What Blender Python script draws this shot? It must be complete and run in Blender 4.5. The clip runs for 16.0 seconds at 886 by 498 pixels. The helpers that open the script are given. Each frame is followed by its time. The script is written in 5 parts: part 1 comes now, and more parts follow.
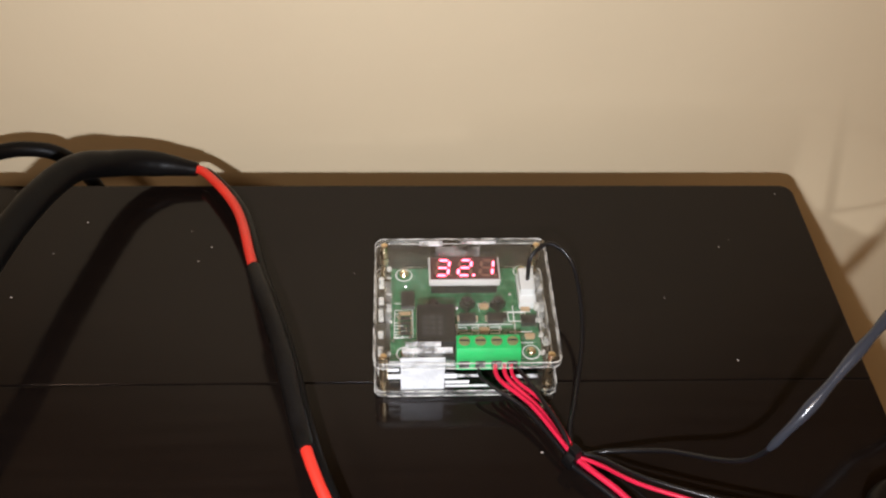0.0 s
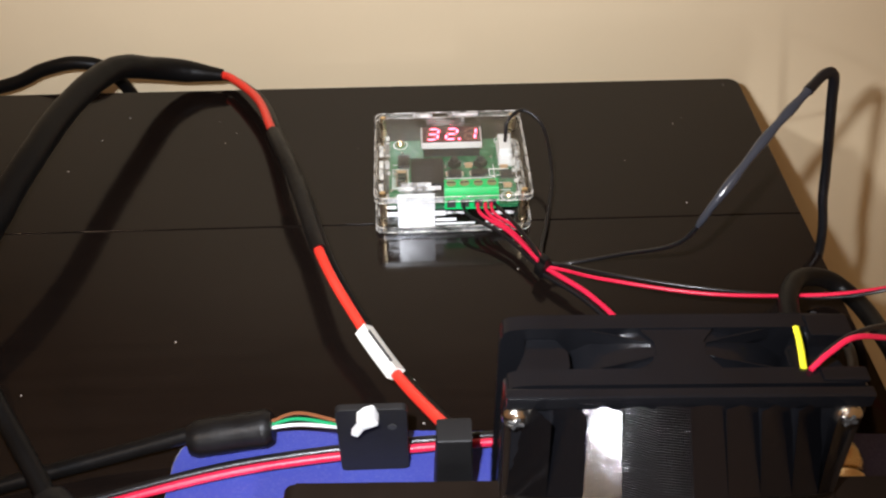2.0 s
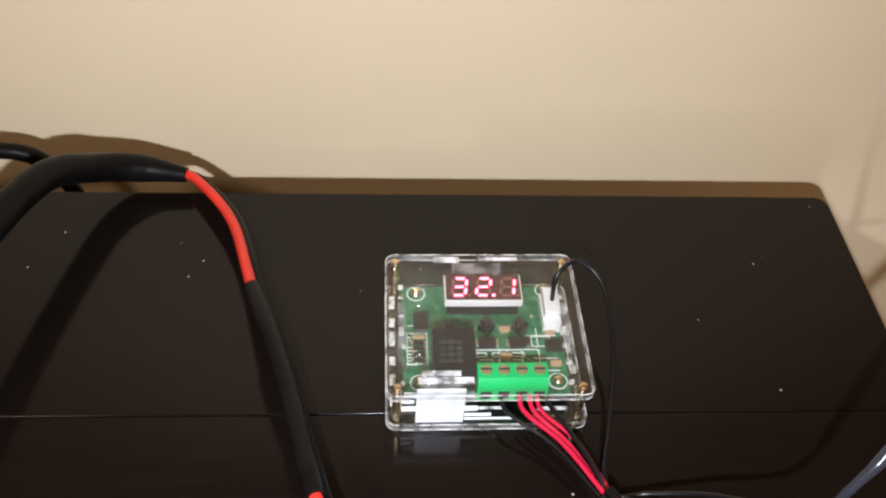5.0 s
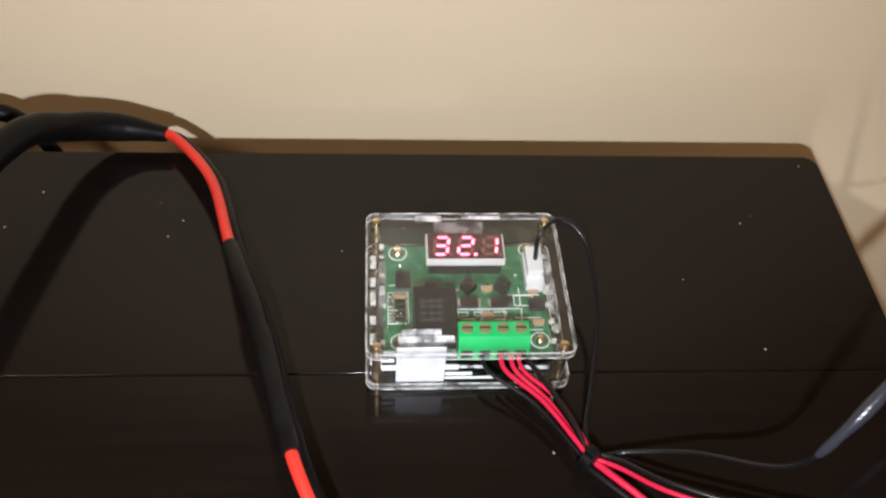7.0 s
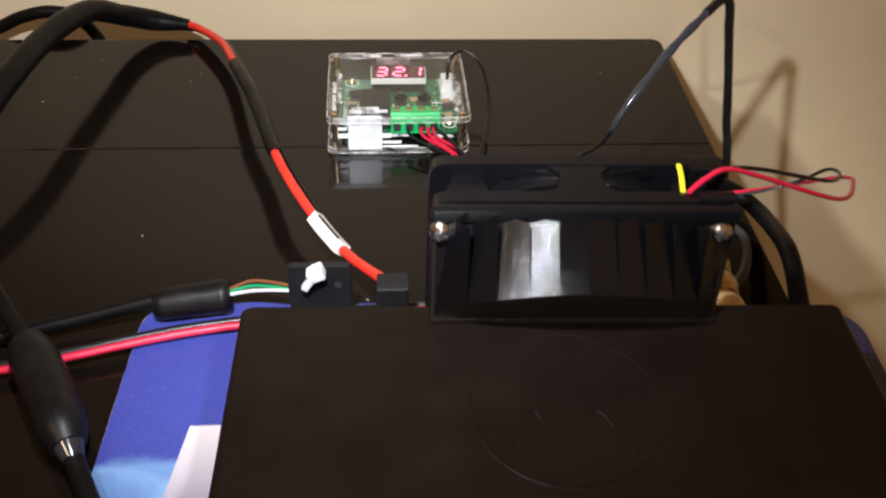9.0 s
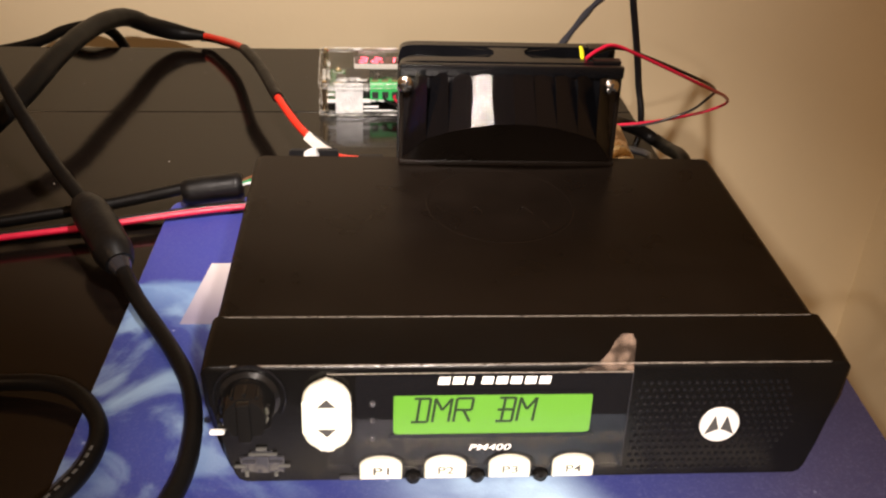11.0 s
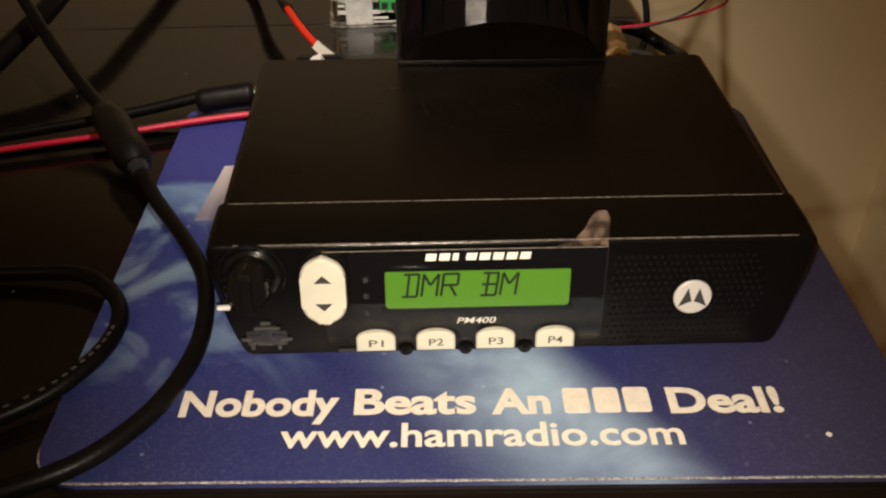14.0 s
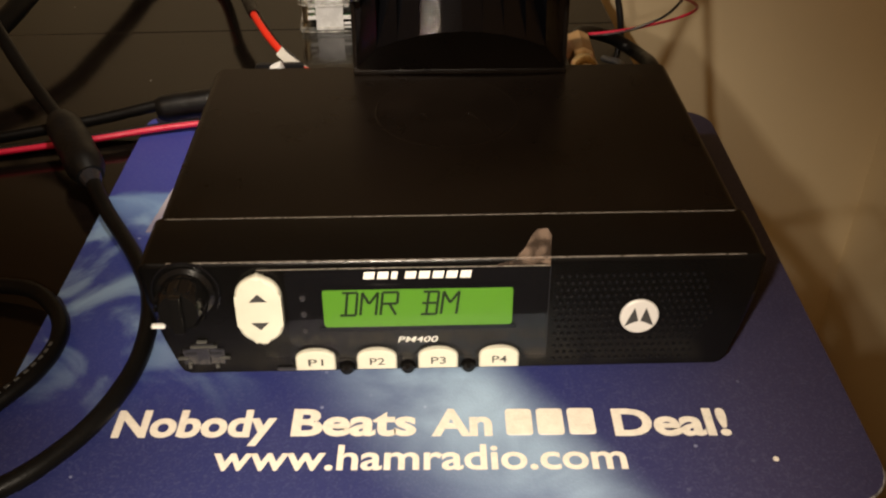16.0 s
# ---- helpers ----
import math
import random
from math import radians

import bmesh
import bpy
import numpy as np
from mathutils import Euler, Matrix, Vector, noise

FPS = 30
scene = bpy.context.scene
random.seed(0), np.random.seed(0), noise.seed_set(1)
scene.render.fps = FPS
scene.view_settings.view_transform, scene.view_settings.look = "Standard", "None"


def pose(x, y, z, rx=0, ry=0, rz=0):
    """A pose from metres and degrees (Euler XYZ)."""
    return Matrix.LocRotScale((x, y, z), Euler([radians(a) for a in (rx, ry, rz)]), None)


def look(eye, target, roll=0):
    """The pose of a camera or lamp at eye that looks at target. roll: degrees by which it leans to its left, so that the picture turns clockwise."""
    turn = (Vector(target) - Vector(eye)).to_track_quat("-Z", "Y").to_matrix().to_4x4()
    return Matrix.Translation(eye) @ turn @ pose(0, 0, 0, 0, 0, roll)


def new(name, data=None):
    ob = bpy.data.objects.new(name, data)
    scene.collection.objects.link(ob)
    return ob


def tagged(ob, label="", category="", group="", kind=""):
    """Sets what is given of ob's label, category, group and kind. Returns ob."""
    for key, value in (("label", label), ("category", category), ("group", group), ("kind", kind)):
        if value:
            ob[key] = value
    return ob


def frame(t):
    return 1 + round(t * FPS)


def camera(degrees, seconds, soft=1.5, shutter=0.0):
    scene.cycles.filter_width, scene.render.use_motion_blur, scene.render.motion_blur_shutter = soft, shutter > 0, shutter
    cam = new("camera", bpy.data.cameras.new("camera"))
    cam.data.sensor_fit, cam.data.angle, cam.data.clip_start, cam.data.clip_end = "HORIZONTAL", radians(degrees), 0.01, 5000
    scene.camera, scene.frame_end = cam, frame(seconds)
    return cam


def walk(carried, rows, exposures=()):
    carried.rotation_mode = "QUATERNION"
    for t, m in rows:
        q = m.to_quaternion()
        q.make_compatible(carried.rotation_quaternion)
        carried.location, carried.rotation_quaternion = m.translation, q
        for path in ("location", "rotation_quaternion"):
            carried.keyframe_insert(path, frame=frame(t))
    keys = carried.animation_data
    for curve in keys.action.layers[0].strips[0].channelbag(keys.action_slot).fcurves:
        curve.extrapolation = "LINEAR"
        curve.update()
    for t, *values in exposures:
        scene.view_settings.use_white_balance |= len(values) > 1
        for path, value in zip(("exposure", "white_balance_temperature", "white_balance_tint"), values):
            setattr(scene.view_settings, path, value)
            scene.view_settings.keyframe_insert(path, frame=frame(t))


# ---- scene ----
cam = camera(50.88, 16.0, soft=2.2, shutter=0.5)
PATH = [
    (0.0, (-0.0484, 0.0885, 0.2443), (0.0335, 1.4667, -1.2027), 2.29),
    (0.5, (-0.0497, 0.0875, 0.2392), (0.0400, 1.4673, -1.2058), 2.54),
    (1.0, (-0.0569, 0.0489, 0.2436), (0.0154, 1.4411, -1.1904), 1.93),
    (1.5, (-0.0519, 0.0027, 0.2416), (-0.0007, 1.4336, -1.1548), 0.74),
    (2.0, (-0.0423, 0.0009, 0.2329), (0.0085, 1.4558, -1.1385), -0.21),
    (2.5, (-0.0382, 0.0028, 0.2335), (0.0191, 1.4533, -1.1423), -0.37),
    (3.0, (-0.0478, 0.0272, 0.2378), (0.0210, 1.4582, -1.1578), 0.67),
    (3.5, (-0.0568, 0.0612, 0.2453), (0.0119, 1.4752, -1.1674), 1.58),
    (4.0, (-0.0600, 0.0924, 0.2403), (0.0350, 1.4892, -1.1879), 2.67),
    (6.5, (-0.0592, 0.1180, 0.2195), (0.0895, 1.4575, -1.2582), 4.93),
    (7.0, (-0.0546, 0.1117, 0.2226), (0.0831, 1.4400, -1.2662), 4.47),
    (7.5, (-0.0503, 0.0854, 0.2246), (0.0781, 1.4313, -1.2493), 3.83),
    (8.0, (-0.0503, 0.0393, 0.2231), (0.0684, 1.4080, -1.2304), 3.45),
    (8.5, (-0.0473, -0.0139, 0.2201), (0.0726, 1.4293, -1.1594), 2.98),
    (9.0, (-0.0386, -0.0585, 0.2186), (0.1007, 1.4565, -1.0795), 2.45),
    (9.5, (-0.0383, -0.0938, 0.2001), (0.1387, 1.4858, -1.0136), 2.88),
    (9.7, (-0.0398, -0.1124, 0.1996), (0.1505, 1.4905, -0.9814), 3.19),
    (11.8, (-0.0407, -0.1838, 0.1850), (0.1293, 1.5206, -0.8475), 1.96),
    (12.0, (-0.0400, -0.1834, 0.1840), (0.1255, 1.5167, -0.8562), 1.65),
    (12.5, (-0.0374, -0.1953, 0.1804), (0.1198, 1.5009, -0.8676), 1.28),
    (13.0, (-0.0336, -0.1979, 0.1823), (0.0963, 1.4626, -0.9247), 0.47),
    (13.5, (-0.0304, -0.1970, 0.1881), (0.0747, 1.4332, -0.9657), -0.02),
    (14.0, (-0.0281, -0.1996, 0.1897), (0.0714, 1.4153, -0.9860), 0.09),
    (14.5, (-0.0195, -0.1984, 0.1930), (0.0620, 1.4096, -0.9935), -0.34),
    (15.0, (-0.0145, -0.1991, 0.1945), (0.0690, 1.4095, -0.9909), -0.12),
    (15.5, (-0.0116, -0.1972, 0.1927), (0.0729, 1.4176, -0.9843), -0.01),
    (16.0, (-0.0097, -0.1926, 0.1906), (0.0763, 1.4200, -0.9892), -0.01),
]
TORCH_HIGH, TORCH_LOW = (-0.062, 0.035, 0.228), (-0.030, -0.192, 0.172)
EXPOSURES = [(0.0, 0.1, 5750, 11), (1.5, 0.22, 5800, 11), (3.5, 0.34, 5500, 10), (7.0, 0.24, 5500, 11), (8.5, 0.2, 5600, 10), (9.7, 0.08, 6100, 11), (11.8, 0.0, 7300, 19), (12.5, -0.2, 7300, 17), (13.0, -0.9, 7500, 12), (13.5, -1.55, 7800, 11), (14.0, -1.2, 7700, 11), (14.5, -1.15, 7700, 11), (16.0, -1.0, 7700, 11)]
walk(cam, [(t, look(eye, target, roll)) for t, eye, target, roll in PATH], EXPOSURES)

# ---- world and lights ----
world = bpy.data.worlds.new("room_dark")
scene.world = world
world.use_nodes = True
world.node_tree.nodes["Background"].inputs[0].default_value = (1.0, 0.78, 0.5, 1)
world.node_tree.nodes["Background"].inputs[1].default_value = 0.02


def lamp(name, kind, m, energy, colour, size, cone=110):
    data = bpy.data.lights.new(name, kind)
    data.energy, data.color = energy, colour
    if kind == "AREA":
        data.shape, data.size = "DISK", size
    else:
        data.shadow_soft_size = size
    if kind == "SPOT":
        data.spot_size, data.spot_blend = radians(cone), 1.0
    ob = new(name, data)
    ob.matrix_world = m
    return ob


# the torch beside the lens as two fixed lamps, over the thermostat and in front of the radio, and an unseen warm lamp
# added under the ceiling for the room's ambient light
lamp("torch_light", "SPOT", look(TORCH_HIGH, (-0.055, 0.28, 0.03)), 5.3, (1.0, 0.96, 0.92), 0.004, 104)
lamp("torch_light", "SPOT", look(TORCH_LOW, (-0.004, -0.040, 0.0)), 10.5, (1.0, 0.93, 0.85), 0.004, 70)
lamp("unseen_room_light", "AREA", pose(-0.9, -0.9, 1.62), 10.0, (1.0, 0.66, 0.38), 0.35)


# ---- materials ----
def material(name, colour, rough=0.5, metal=0.0, bump=0.0, scale=300.0, vary=0.0, coat=0.0, spec=0.5, emit=None, power=0.0, big=20.0):
    m = bpy.data.materials.new(name)
    m.use_nodes = True
    nt = m.node_tree
    b = nt.nodes["Principled BSDF"]
    b.inputs["Base Color"].default_value = (*colour, 1)
    b.inputs["Roughness"].default_value = rough
    b.inputs["Metallic"].default_value = metal
    b.inputs["Coat Weight"].default_value = coat
    b.inputs["Coat Roughness"].default_value = 0.08
    b.inputs["Specular IOR Level"].default_value = spec
    if emit:
        b.inputs["Emission Color"].default_value = (*emit, 1)
        b.inputs["Emission Strength"].default_value = power
    co = nt.nodes.new("ShaderNodeTexCoord")
    if bump:
        n = nt.nodes.new("ShaderNodeTexNoise")
        n.inputs["Scale"].default_value, n.inputs["Detail"].default_value = scale, 4
        bp = nt.nodes.new("ShaderNodeBump")
        bp.inputs["Strength"].default_value, bp.inputs["Distance"].default_value = bump, 0.0006
        nt.links.new(co.outputs["Object"], n.inputs["Vector"])
        nt.links.new(n.outputs["Fac"], bp.inputs["Height"])
        nt.links.new(bp.outputs["Normal"], b.inputs["Normal"])
    if vary:
        n2 = nt.nodes.new("ShaderNodeTexNoise")
        n2.inputs["Scale"].default_value, n2.inputs["Detail"].default_value = big, 5
        mr = nt.nodes.new("ShaderNodeMapRange")
        mr.inputs["From Min"].default_value, mr.inputs["From Max"].default_value = 0.3, 0.7
        mr.inputs["To Min"].default_value, mr.inputs["To Max"].default_value = 1 - vary, 1 + vary
        mx = nt.nodes.new("ShaderNodeVectorMath")
        mx.operation = "SCALE"
        mx.inputs[0].default_value = colour
        nt.links.new(co.outputs["Object"], n2.inputs["Vector"])
        nt.links.new(n2.outputs["Fac"], mr.inputs["Value"])
        nt.links.new(mr.outputs["Result"], mx.inputs["Scale"])
        nt.links.new(mx.outputs["Vector"], b.inputs["Base Color"])
        mr2 = nt.nodes.new("ShaderNodeMapRange")
        mr2.inputs["From Min"].default_value, mr2.inputs["From Max"].default_value = 0.3, 0.7
        mr2.inputs["To Min"].default_value, mr2.inputs["To Max"].default_value = max(0.02, rough * (1 - vary)), min(1, rough * (1 + vary))
        nt.links.new(n2.outputs["Fac"], mr2.inputs["Value"])
        nt.links.new(mr2.outputs["Result"], b.inputs["Roughness"])
    return m


def nodes_of(m):
    nt = m.node_tree
    return nt, nt.nodes["Principled BSDF"], (lambda kind: nt.nodes.new("ShaderNode" + kind)), nt.links.new


def desk_material():
    m = material("espresso_wood", (0.006, 0.004, 0.003), 0.2, spec=0.26)
    nt, b, add, link = nodes_of(m)
    co, mp, wood, specks, dust = add("TexCoord"), add("Mapping"), add("TexNoise"), add("TexVoronoi"), add("TexNoise")
    link(co.outputs["Object"], mp.inputs["Vector"])
    mp.inputs["Scale"].default_value = (6, 90, 90)
    link(mp.outputs["Vector"], wood.inputs["Vector"])
    wood.inputs["Scale"].default_value, wood.inputs["Detail"].default_value = 3.0, 6
    ramp = add("ValToRGB")
    ramp.color_ramp.elements[0].position, ramp.color_ramp.elements[0].color = 0.3, (0.0054, 0.0036, 0.0029, 1)
    ramp.color_ramp.elements[1].position, ramp.color_ramp.elements[1].color = 0.75, (0.0076, 0.0051, 0.0040, 1)
    link(wood.outputs["Fac"], ramp.inputs["Fac"])
    specks.inputs["Scale"].default_value = 120
    link(co.outputs["Object"], specks.inputs["Vector"])
    less = add("Math")
    less.operation, less.inputs[1].default_value = "LESS_THAN", 0.05
    link(specks.outputs["Distance"], less.inputs[0])
    dust.inputs["Scale"].default_value = 31
    link(co.outputs["Object"], dust.inputs["Vector"])
    some = add("Math")
    some.operation, some.inputs[1].default_value = "GREATER_THAN", 0.535
    link(dust.outputs["Fac"], some.inputs[0])
    both = add("Math")
    both.operation = "MULTIPLY"
    link(less.outputs[0], both.inputs[0])
    link(some.outputs[0], both.inputs[1])
    mix = add("MixRGB")
    mix.inputs["Color2"].default_value = (0.3, 0.27, 0.24, 1)
    link(both.outputs[0], mix.inputs["Fac"])
    link(ramp.outputs["Color"], mix.inputs["Color1"])
    link(mix.outputs["Color"], b.inputs["Base Color"])
    smear = add("TexNoise")
    smear.inputs["Scale"].default_value, smear.inputs["Detail"].default_value = 14, 6
    link(co.outputs["Object"], smear.inputs["Vector"])
    mr = add("MapRange")
    mr.inputs["To Min"].default_value, mr.inputs["To Max"].default_value = 0.05, 0.17
    link(smear.outputs["Fac"], mr.inputs["Value"])
    link(mr.outputs["Result"], b.inputs["Roughness"])
    bp = add("Bump")
    bp.inputs["Strength"].default_value, bp.inputs["Distance"].default_value = 0.05, 0.0005
    link(wood.outputs["Fac"], bp.inputs["Height"])
    link(bp.outputs["Normal"], b.inputs["Normal"])
    return m


def pad_material():
    """Printed cloth: night blue, a lit planet with clouds and a pale diagonal beam."""
    m = material("printed_cloth", (0.03, 0.04, 0.2), 0.5, spec=0.55)
    nt, b, add, link = nodes_of(m)
    co, sep = add("TexCoord"), add("SeparateXYZ")
    link(co.outputs["Object"], sep.inputs["Vector"])

    def math2(op, a, c):
        n = add("Math")
        n.operation = op
        for k, v in enumerate((a, c)):
            if isinstance(v, (int, float)):
                n.inputs[k].default_value = v
            else:
                link(v, n.inputs[k])
        return n.outputs[0]

    def smooth(v, lo, hi):
        n = add("MapRange")
        n.interpolation_type = "SMOOTHSTEP"
        n.inputs["From Min"].default_value, n.inputs["From Max"].default_value = lo, hi
        link(v, n.inputs["Value"])
        return n.outputs["Result"]

    def mix(fac, a, c):
        n = add("MixRGB")
        link(fac, n.inputs["Fac"])
        for k, v in (("Color1", a), ("Color2", c)):
            if isinstance(v, tuple):
                n.inputs[k].default_value = (*v, 1)
            else:
                link(v, n.inputs[k])
        return n.outputs["Color"]

    x, y = sep.outputs["X"], sep.outputs["Y"]
    clouds = add("TexNoise")
    clouds.inputs["Scale"].default_value, clouds.inputs["Detail"].default_value, clouds.inputs["Distortion"].default_value = 26, 9, 1.6
    link(co.outputs["Object"], clouds.inputs["Vector"])
    # the lit planet lies on the side of the coiled lead
    wavy = math2("ADD", math2("SUBTRACT", y, math2("MULTIPLY", math2("ADD", x, 0.085), 0.06)), math2("MULTIPLY", clouds.outputs["Fac"], 0.012))
    base = mix(smooth(y, -0.1, 0.06), (0.016, 0.021, 0.095), (0.036, 0.046, 0.27))
    base = mix(smooth(x, 0.02, 0.10), base, (0.030, 0.027, 0.068))
    sea = mix(smooth(clouds.outputs["Fac"], 0.46, 0.66), (0.030, 0.050, 0.25), (0.22, 0.35, 0.54))
    west = math2("MULTIPLY", math2("MULTIPLY", smooth(wavy, 0.047, 0.043), smooth(y, -0.085, -0.02)), smooth(x, -0.03, -0.08))
    col = mix(west, base, sea)
    rim = math2("MULTIPLY", smooth(wavy, 0.016, 0.040), smooth(wavy, 0.047, 0.043))
    col = mix(math2("MULTIPLY", math2("MULTIPLY", rim, smooth(x, -0.05, -0.085)), 0.7), col, (0.17, 0.31, 0.55))
    # the planet's pale limb, which runs slanting down from under the radio
    side = math2("ADD", math2("ADD", math2("MULTIPLY", x, 0.817), math2("MULTIPLY", y, 0.577)), 0.0171)
    beam = math2("MULTIPLY", smooth(side, 0.010, -0.010), smooth(side, -0.055, -0.006))
    beam = math2("MULTIPLY", beam, smooth(y, -0.02, -0.055))
    beam = math2("MULTIPLY", beam, math2("ADD", 0.35, math2("MULTIPLY", smooth(y, -0.125, -0.075), 0.65)))
    col = mix(math2("MULTIPLY", beam, math2("ADD", 0.05, math2("MULTIPLY", clouds.outputs["Fac"], 1.05))), col, (0.46, 0.66, 0.84))
    stars = add("TexVoronoi")
    stars.inputs["Scale"].default_value = 210
    link(co.outputs["Object"], stars.inputs["Vector"])
    star = math2("MULTIPLY", math2("LESS_THAN", stars.outputs["Distance"], 0.14), smooth(stars.outputs["Color"], 0.8, 1.0))
    col = mix(math2("MULTIPLY", star, 0.5), col, (0.5, 0.55, 0.75))
    weave = add("TexNoise")
    weave.inputs["Scale"].default_value, weave.inputs["Detail"].default_value = 1500, 2
    link(co.outputs["Object"], weave.inputs["Vector"])
    col = mix(math2("MULTIPLY", smooth(weave.outputs["Fac"], 0.45, 0.75), 0.1), col, (0.25, 0.27, 0.42))
    link(col, b.inputs["Base Color"])
    bp = add("Bump")
    bp.inputs["Strength"].default_value, bp.inputs["Distance"].default_value = 0.35, 0.0004
    link(weave.outputs["Fac"], bp.inputs["Height"])
    link(bp.outputs["Normal"], b.inputs["Normal"])
    return m


def block_material():
    """Pinkish print that fades to mauve towards the planet."""
    m = material("pinkish_print", (0.62, 0.55, 0.54), 0.75, bump=0.3, scale=1500)
    nt, b, add, link = nodes_of(m)
    co, sep, ramp = add("TexCoord"), add("SeparateXYZ"), add("ValToRGB")
    fade = add("MapRange")
    fade.inputs["From Min"].default_value, fade.inputs["From Max"].default_value = 0.017, 0.052
    link(co.outputs["Object"], sep.inputs["Vector"])
    link(sep.outputs["Y"], fade.inputs["Value"])
    link(fade.outputs["Result"], ramp.inputs["Fac"])
    ramp.color_ramp.elements[0].color = (0.24, 0.22, 0.31, 1)
    ramp.color_ramp.elements[1].color = (0.64, 0.57, 0.56, 1)
    link(ramp.outputs["Color"], b.inputs["Base Color"])
    return m


def clear_material(name, tint=(1, 1, 1), rough=0.02, gloss=0.05):
    """Clear plastic: light goes straight through under a thin bright skin."""
    m = bpy.data.materials.new(name)
    m.use_nodes = True
    nt = m.node_tree
    nt.nodes.remove(nt.nodes["Principled BSDF"])
    tr_, gl, mx = (nt.nodes.new("ShaderNode" + k) for k in ("BsdfTransparent", "BsdfGlossy", "MixShader"))
    tr_.inputs["Color"].default_value = (*tint, 1)
    gl.inputs["Roughness"].default_value = rough
    mx.inputs["Fac"].default_value = gloss
    nt.links.new(tr_.outputs[0], mx.inputs[1])
    nt.links.new(gl.outputs[0], mx.inputs[2])
    nt.links.new(mx.outputs[0], nt.nodes["Material Output"].inputs["Surface"])
    return m


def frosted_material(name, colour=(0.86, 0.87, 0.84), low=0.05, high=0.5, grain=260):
    """Clear plastic mixed with patchy shiny white, for sawn edges and for painted glints and sheen."""
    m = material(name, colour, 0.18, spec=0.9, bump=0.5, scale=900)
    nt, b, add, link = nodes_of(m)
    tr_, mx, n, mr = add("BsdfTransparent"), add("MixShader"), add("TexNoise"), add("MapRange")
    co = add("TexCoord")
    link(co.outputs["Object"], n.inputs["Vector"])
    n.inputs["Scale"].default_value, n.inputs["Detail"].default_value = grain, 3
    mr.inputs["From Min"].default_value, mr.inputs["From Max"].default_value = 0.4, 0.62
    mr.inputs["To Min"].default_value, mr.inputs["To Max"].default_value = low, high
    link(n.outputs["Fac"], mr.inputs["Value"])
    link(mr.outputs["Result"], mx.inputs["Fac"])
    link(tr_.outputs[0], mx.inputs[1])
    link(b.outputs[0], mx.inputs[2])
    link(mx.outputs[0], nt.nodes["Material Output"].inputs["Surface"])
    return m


DESK, PAD = desk_material(), pad_material()
WALL = material("cream_wall_paint", (0.76, 0.63, 0.415), 0.6, bump=0.25, scale=160, vary=0.05, big=5)
CEIL = material("white_ceiling_paint", (0.78, 0.75, 0.68), 0.8, bump=0.2, scale=120)
FLOOR = material("beige_carpet", (0.3, 0.23, 0.15), 0.95, bump=0.8, scale=700, vary=0.25, big=60)
CASE = material("black_painted_metal", (0.0074, 0.0050, 0.0036), 0.30, bump=0.06, scale=1600, vary=0.14, big=60, spec=0.14)
BEZEL = material("black_moulded_plastic", (0.0026, 0.0024, 0.0023), 0.24, bump=0.12, scale=1500, vary=0.1, big=80, spec=0.3)
GLOSSY = material("glossy_black_window", (0.005, 0.005, 0.006), 0.05, spec=0.4)
# pale lines painted for torch glints on the radio's edges and film
GLINTLINE = material("pale_glint_line", (0.16, 0.14, 0.12), 0.35, bump=0.6, scale=2500, vary=0.5, big=700)
KNOB = material("black_knob_rubber", (0.005, 0.0048, 0.0048), 0.15, bump=0.06, scale=900)
KEY = material("cream_key_rubber", (0.56, 0.55, 0.46), 0.55, bump=0.08, scale=1200, vary=0.05, big=120)
LCD = material("green_lcd", (0.05, 0.16, 0.02), 0.3, emit=(0.16, 0.42, 0.02), power=0.42)
LCDINK = material("lcd_segment", (0.006, 0.02, 0.004), 0.5)
INK = material("white_print", (0.75, 0.75, 0.72), 0.6)
DARKINK = material("dark_print", (0.03, 0.03, 0.03), 0.6)
PADINK = material("cream_cloth_print", (0.66, 0.61, 0.53), 0.75, bump=0.3, scale=1500, vary=0.08, big=400)
SILVER = material("silver_emblem", (0.62, 0.6, 0.58), 0.4, metal=0.2, bump=0.05, scale=900)
GUNMETAL = material("dark_lens", (0.022, 0.022, 0.026), 0.12, coat=0.5)
FANP = material("black_fan_plastic", (0.0042, 0.0043, 0.0052), 0.2, bump=0.06, scale=900, vary=0.12, big=60, spec=0.5)
def printed_material():
    """Black printed plastic: fine layers that spread and streak a highlight."""
    m = material("layered_black_print", (0.002, 0.002, 0.0025), 0.1, spec=0.5)
    nt, b, add, link = nodes_of(m)
    co, wave, grain, both, bp = add("TexCoord"), add("TexWave"), add("TexNoise"), add("Math"), add("Bump")
    wave.bands_direction = "Z"
    wave.inputs["Scale"].default_value, wave.inputs["Distortion"].default_value = 900, 1.4
    wave.inputs["Detail"].default_value, wave.inputs["Detail Scale"].default_value = 1.0, 0.6
    mp = add("Mapping")
    mp.inputs["Scale"].default_value = (2400, 2400, 260)
    link(co.outputs["Object"], wave.inputs["Vector"])
    link(co.outputs["Object"], mp.inputs["Vector"])
    link(mp.outputs["Vector"], grain.inputs["Vector"])
    grain.inputs["Scale"].default_value, grain.inputs["Detail"].default_value = 1.0, 2
    both.operation, both.inputs[2].default_value = "MULTIPLY_ADD", 0.0
    both.inputs[1].default_value = 0.6
    link(grain.outputs["Fac"], both.inputs[0])
    link(wave.outputs["Fac"], both.inputs[2])
    bp.inputs["Strength"].default_value, bp.inputs["Distance"].default_value = 1.0, 0.00005
    link(both.outputs[0], bp.inputs["Height"])
    link(bp.outputs["Normal"], b.inputs["Normal"])
    return m


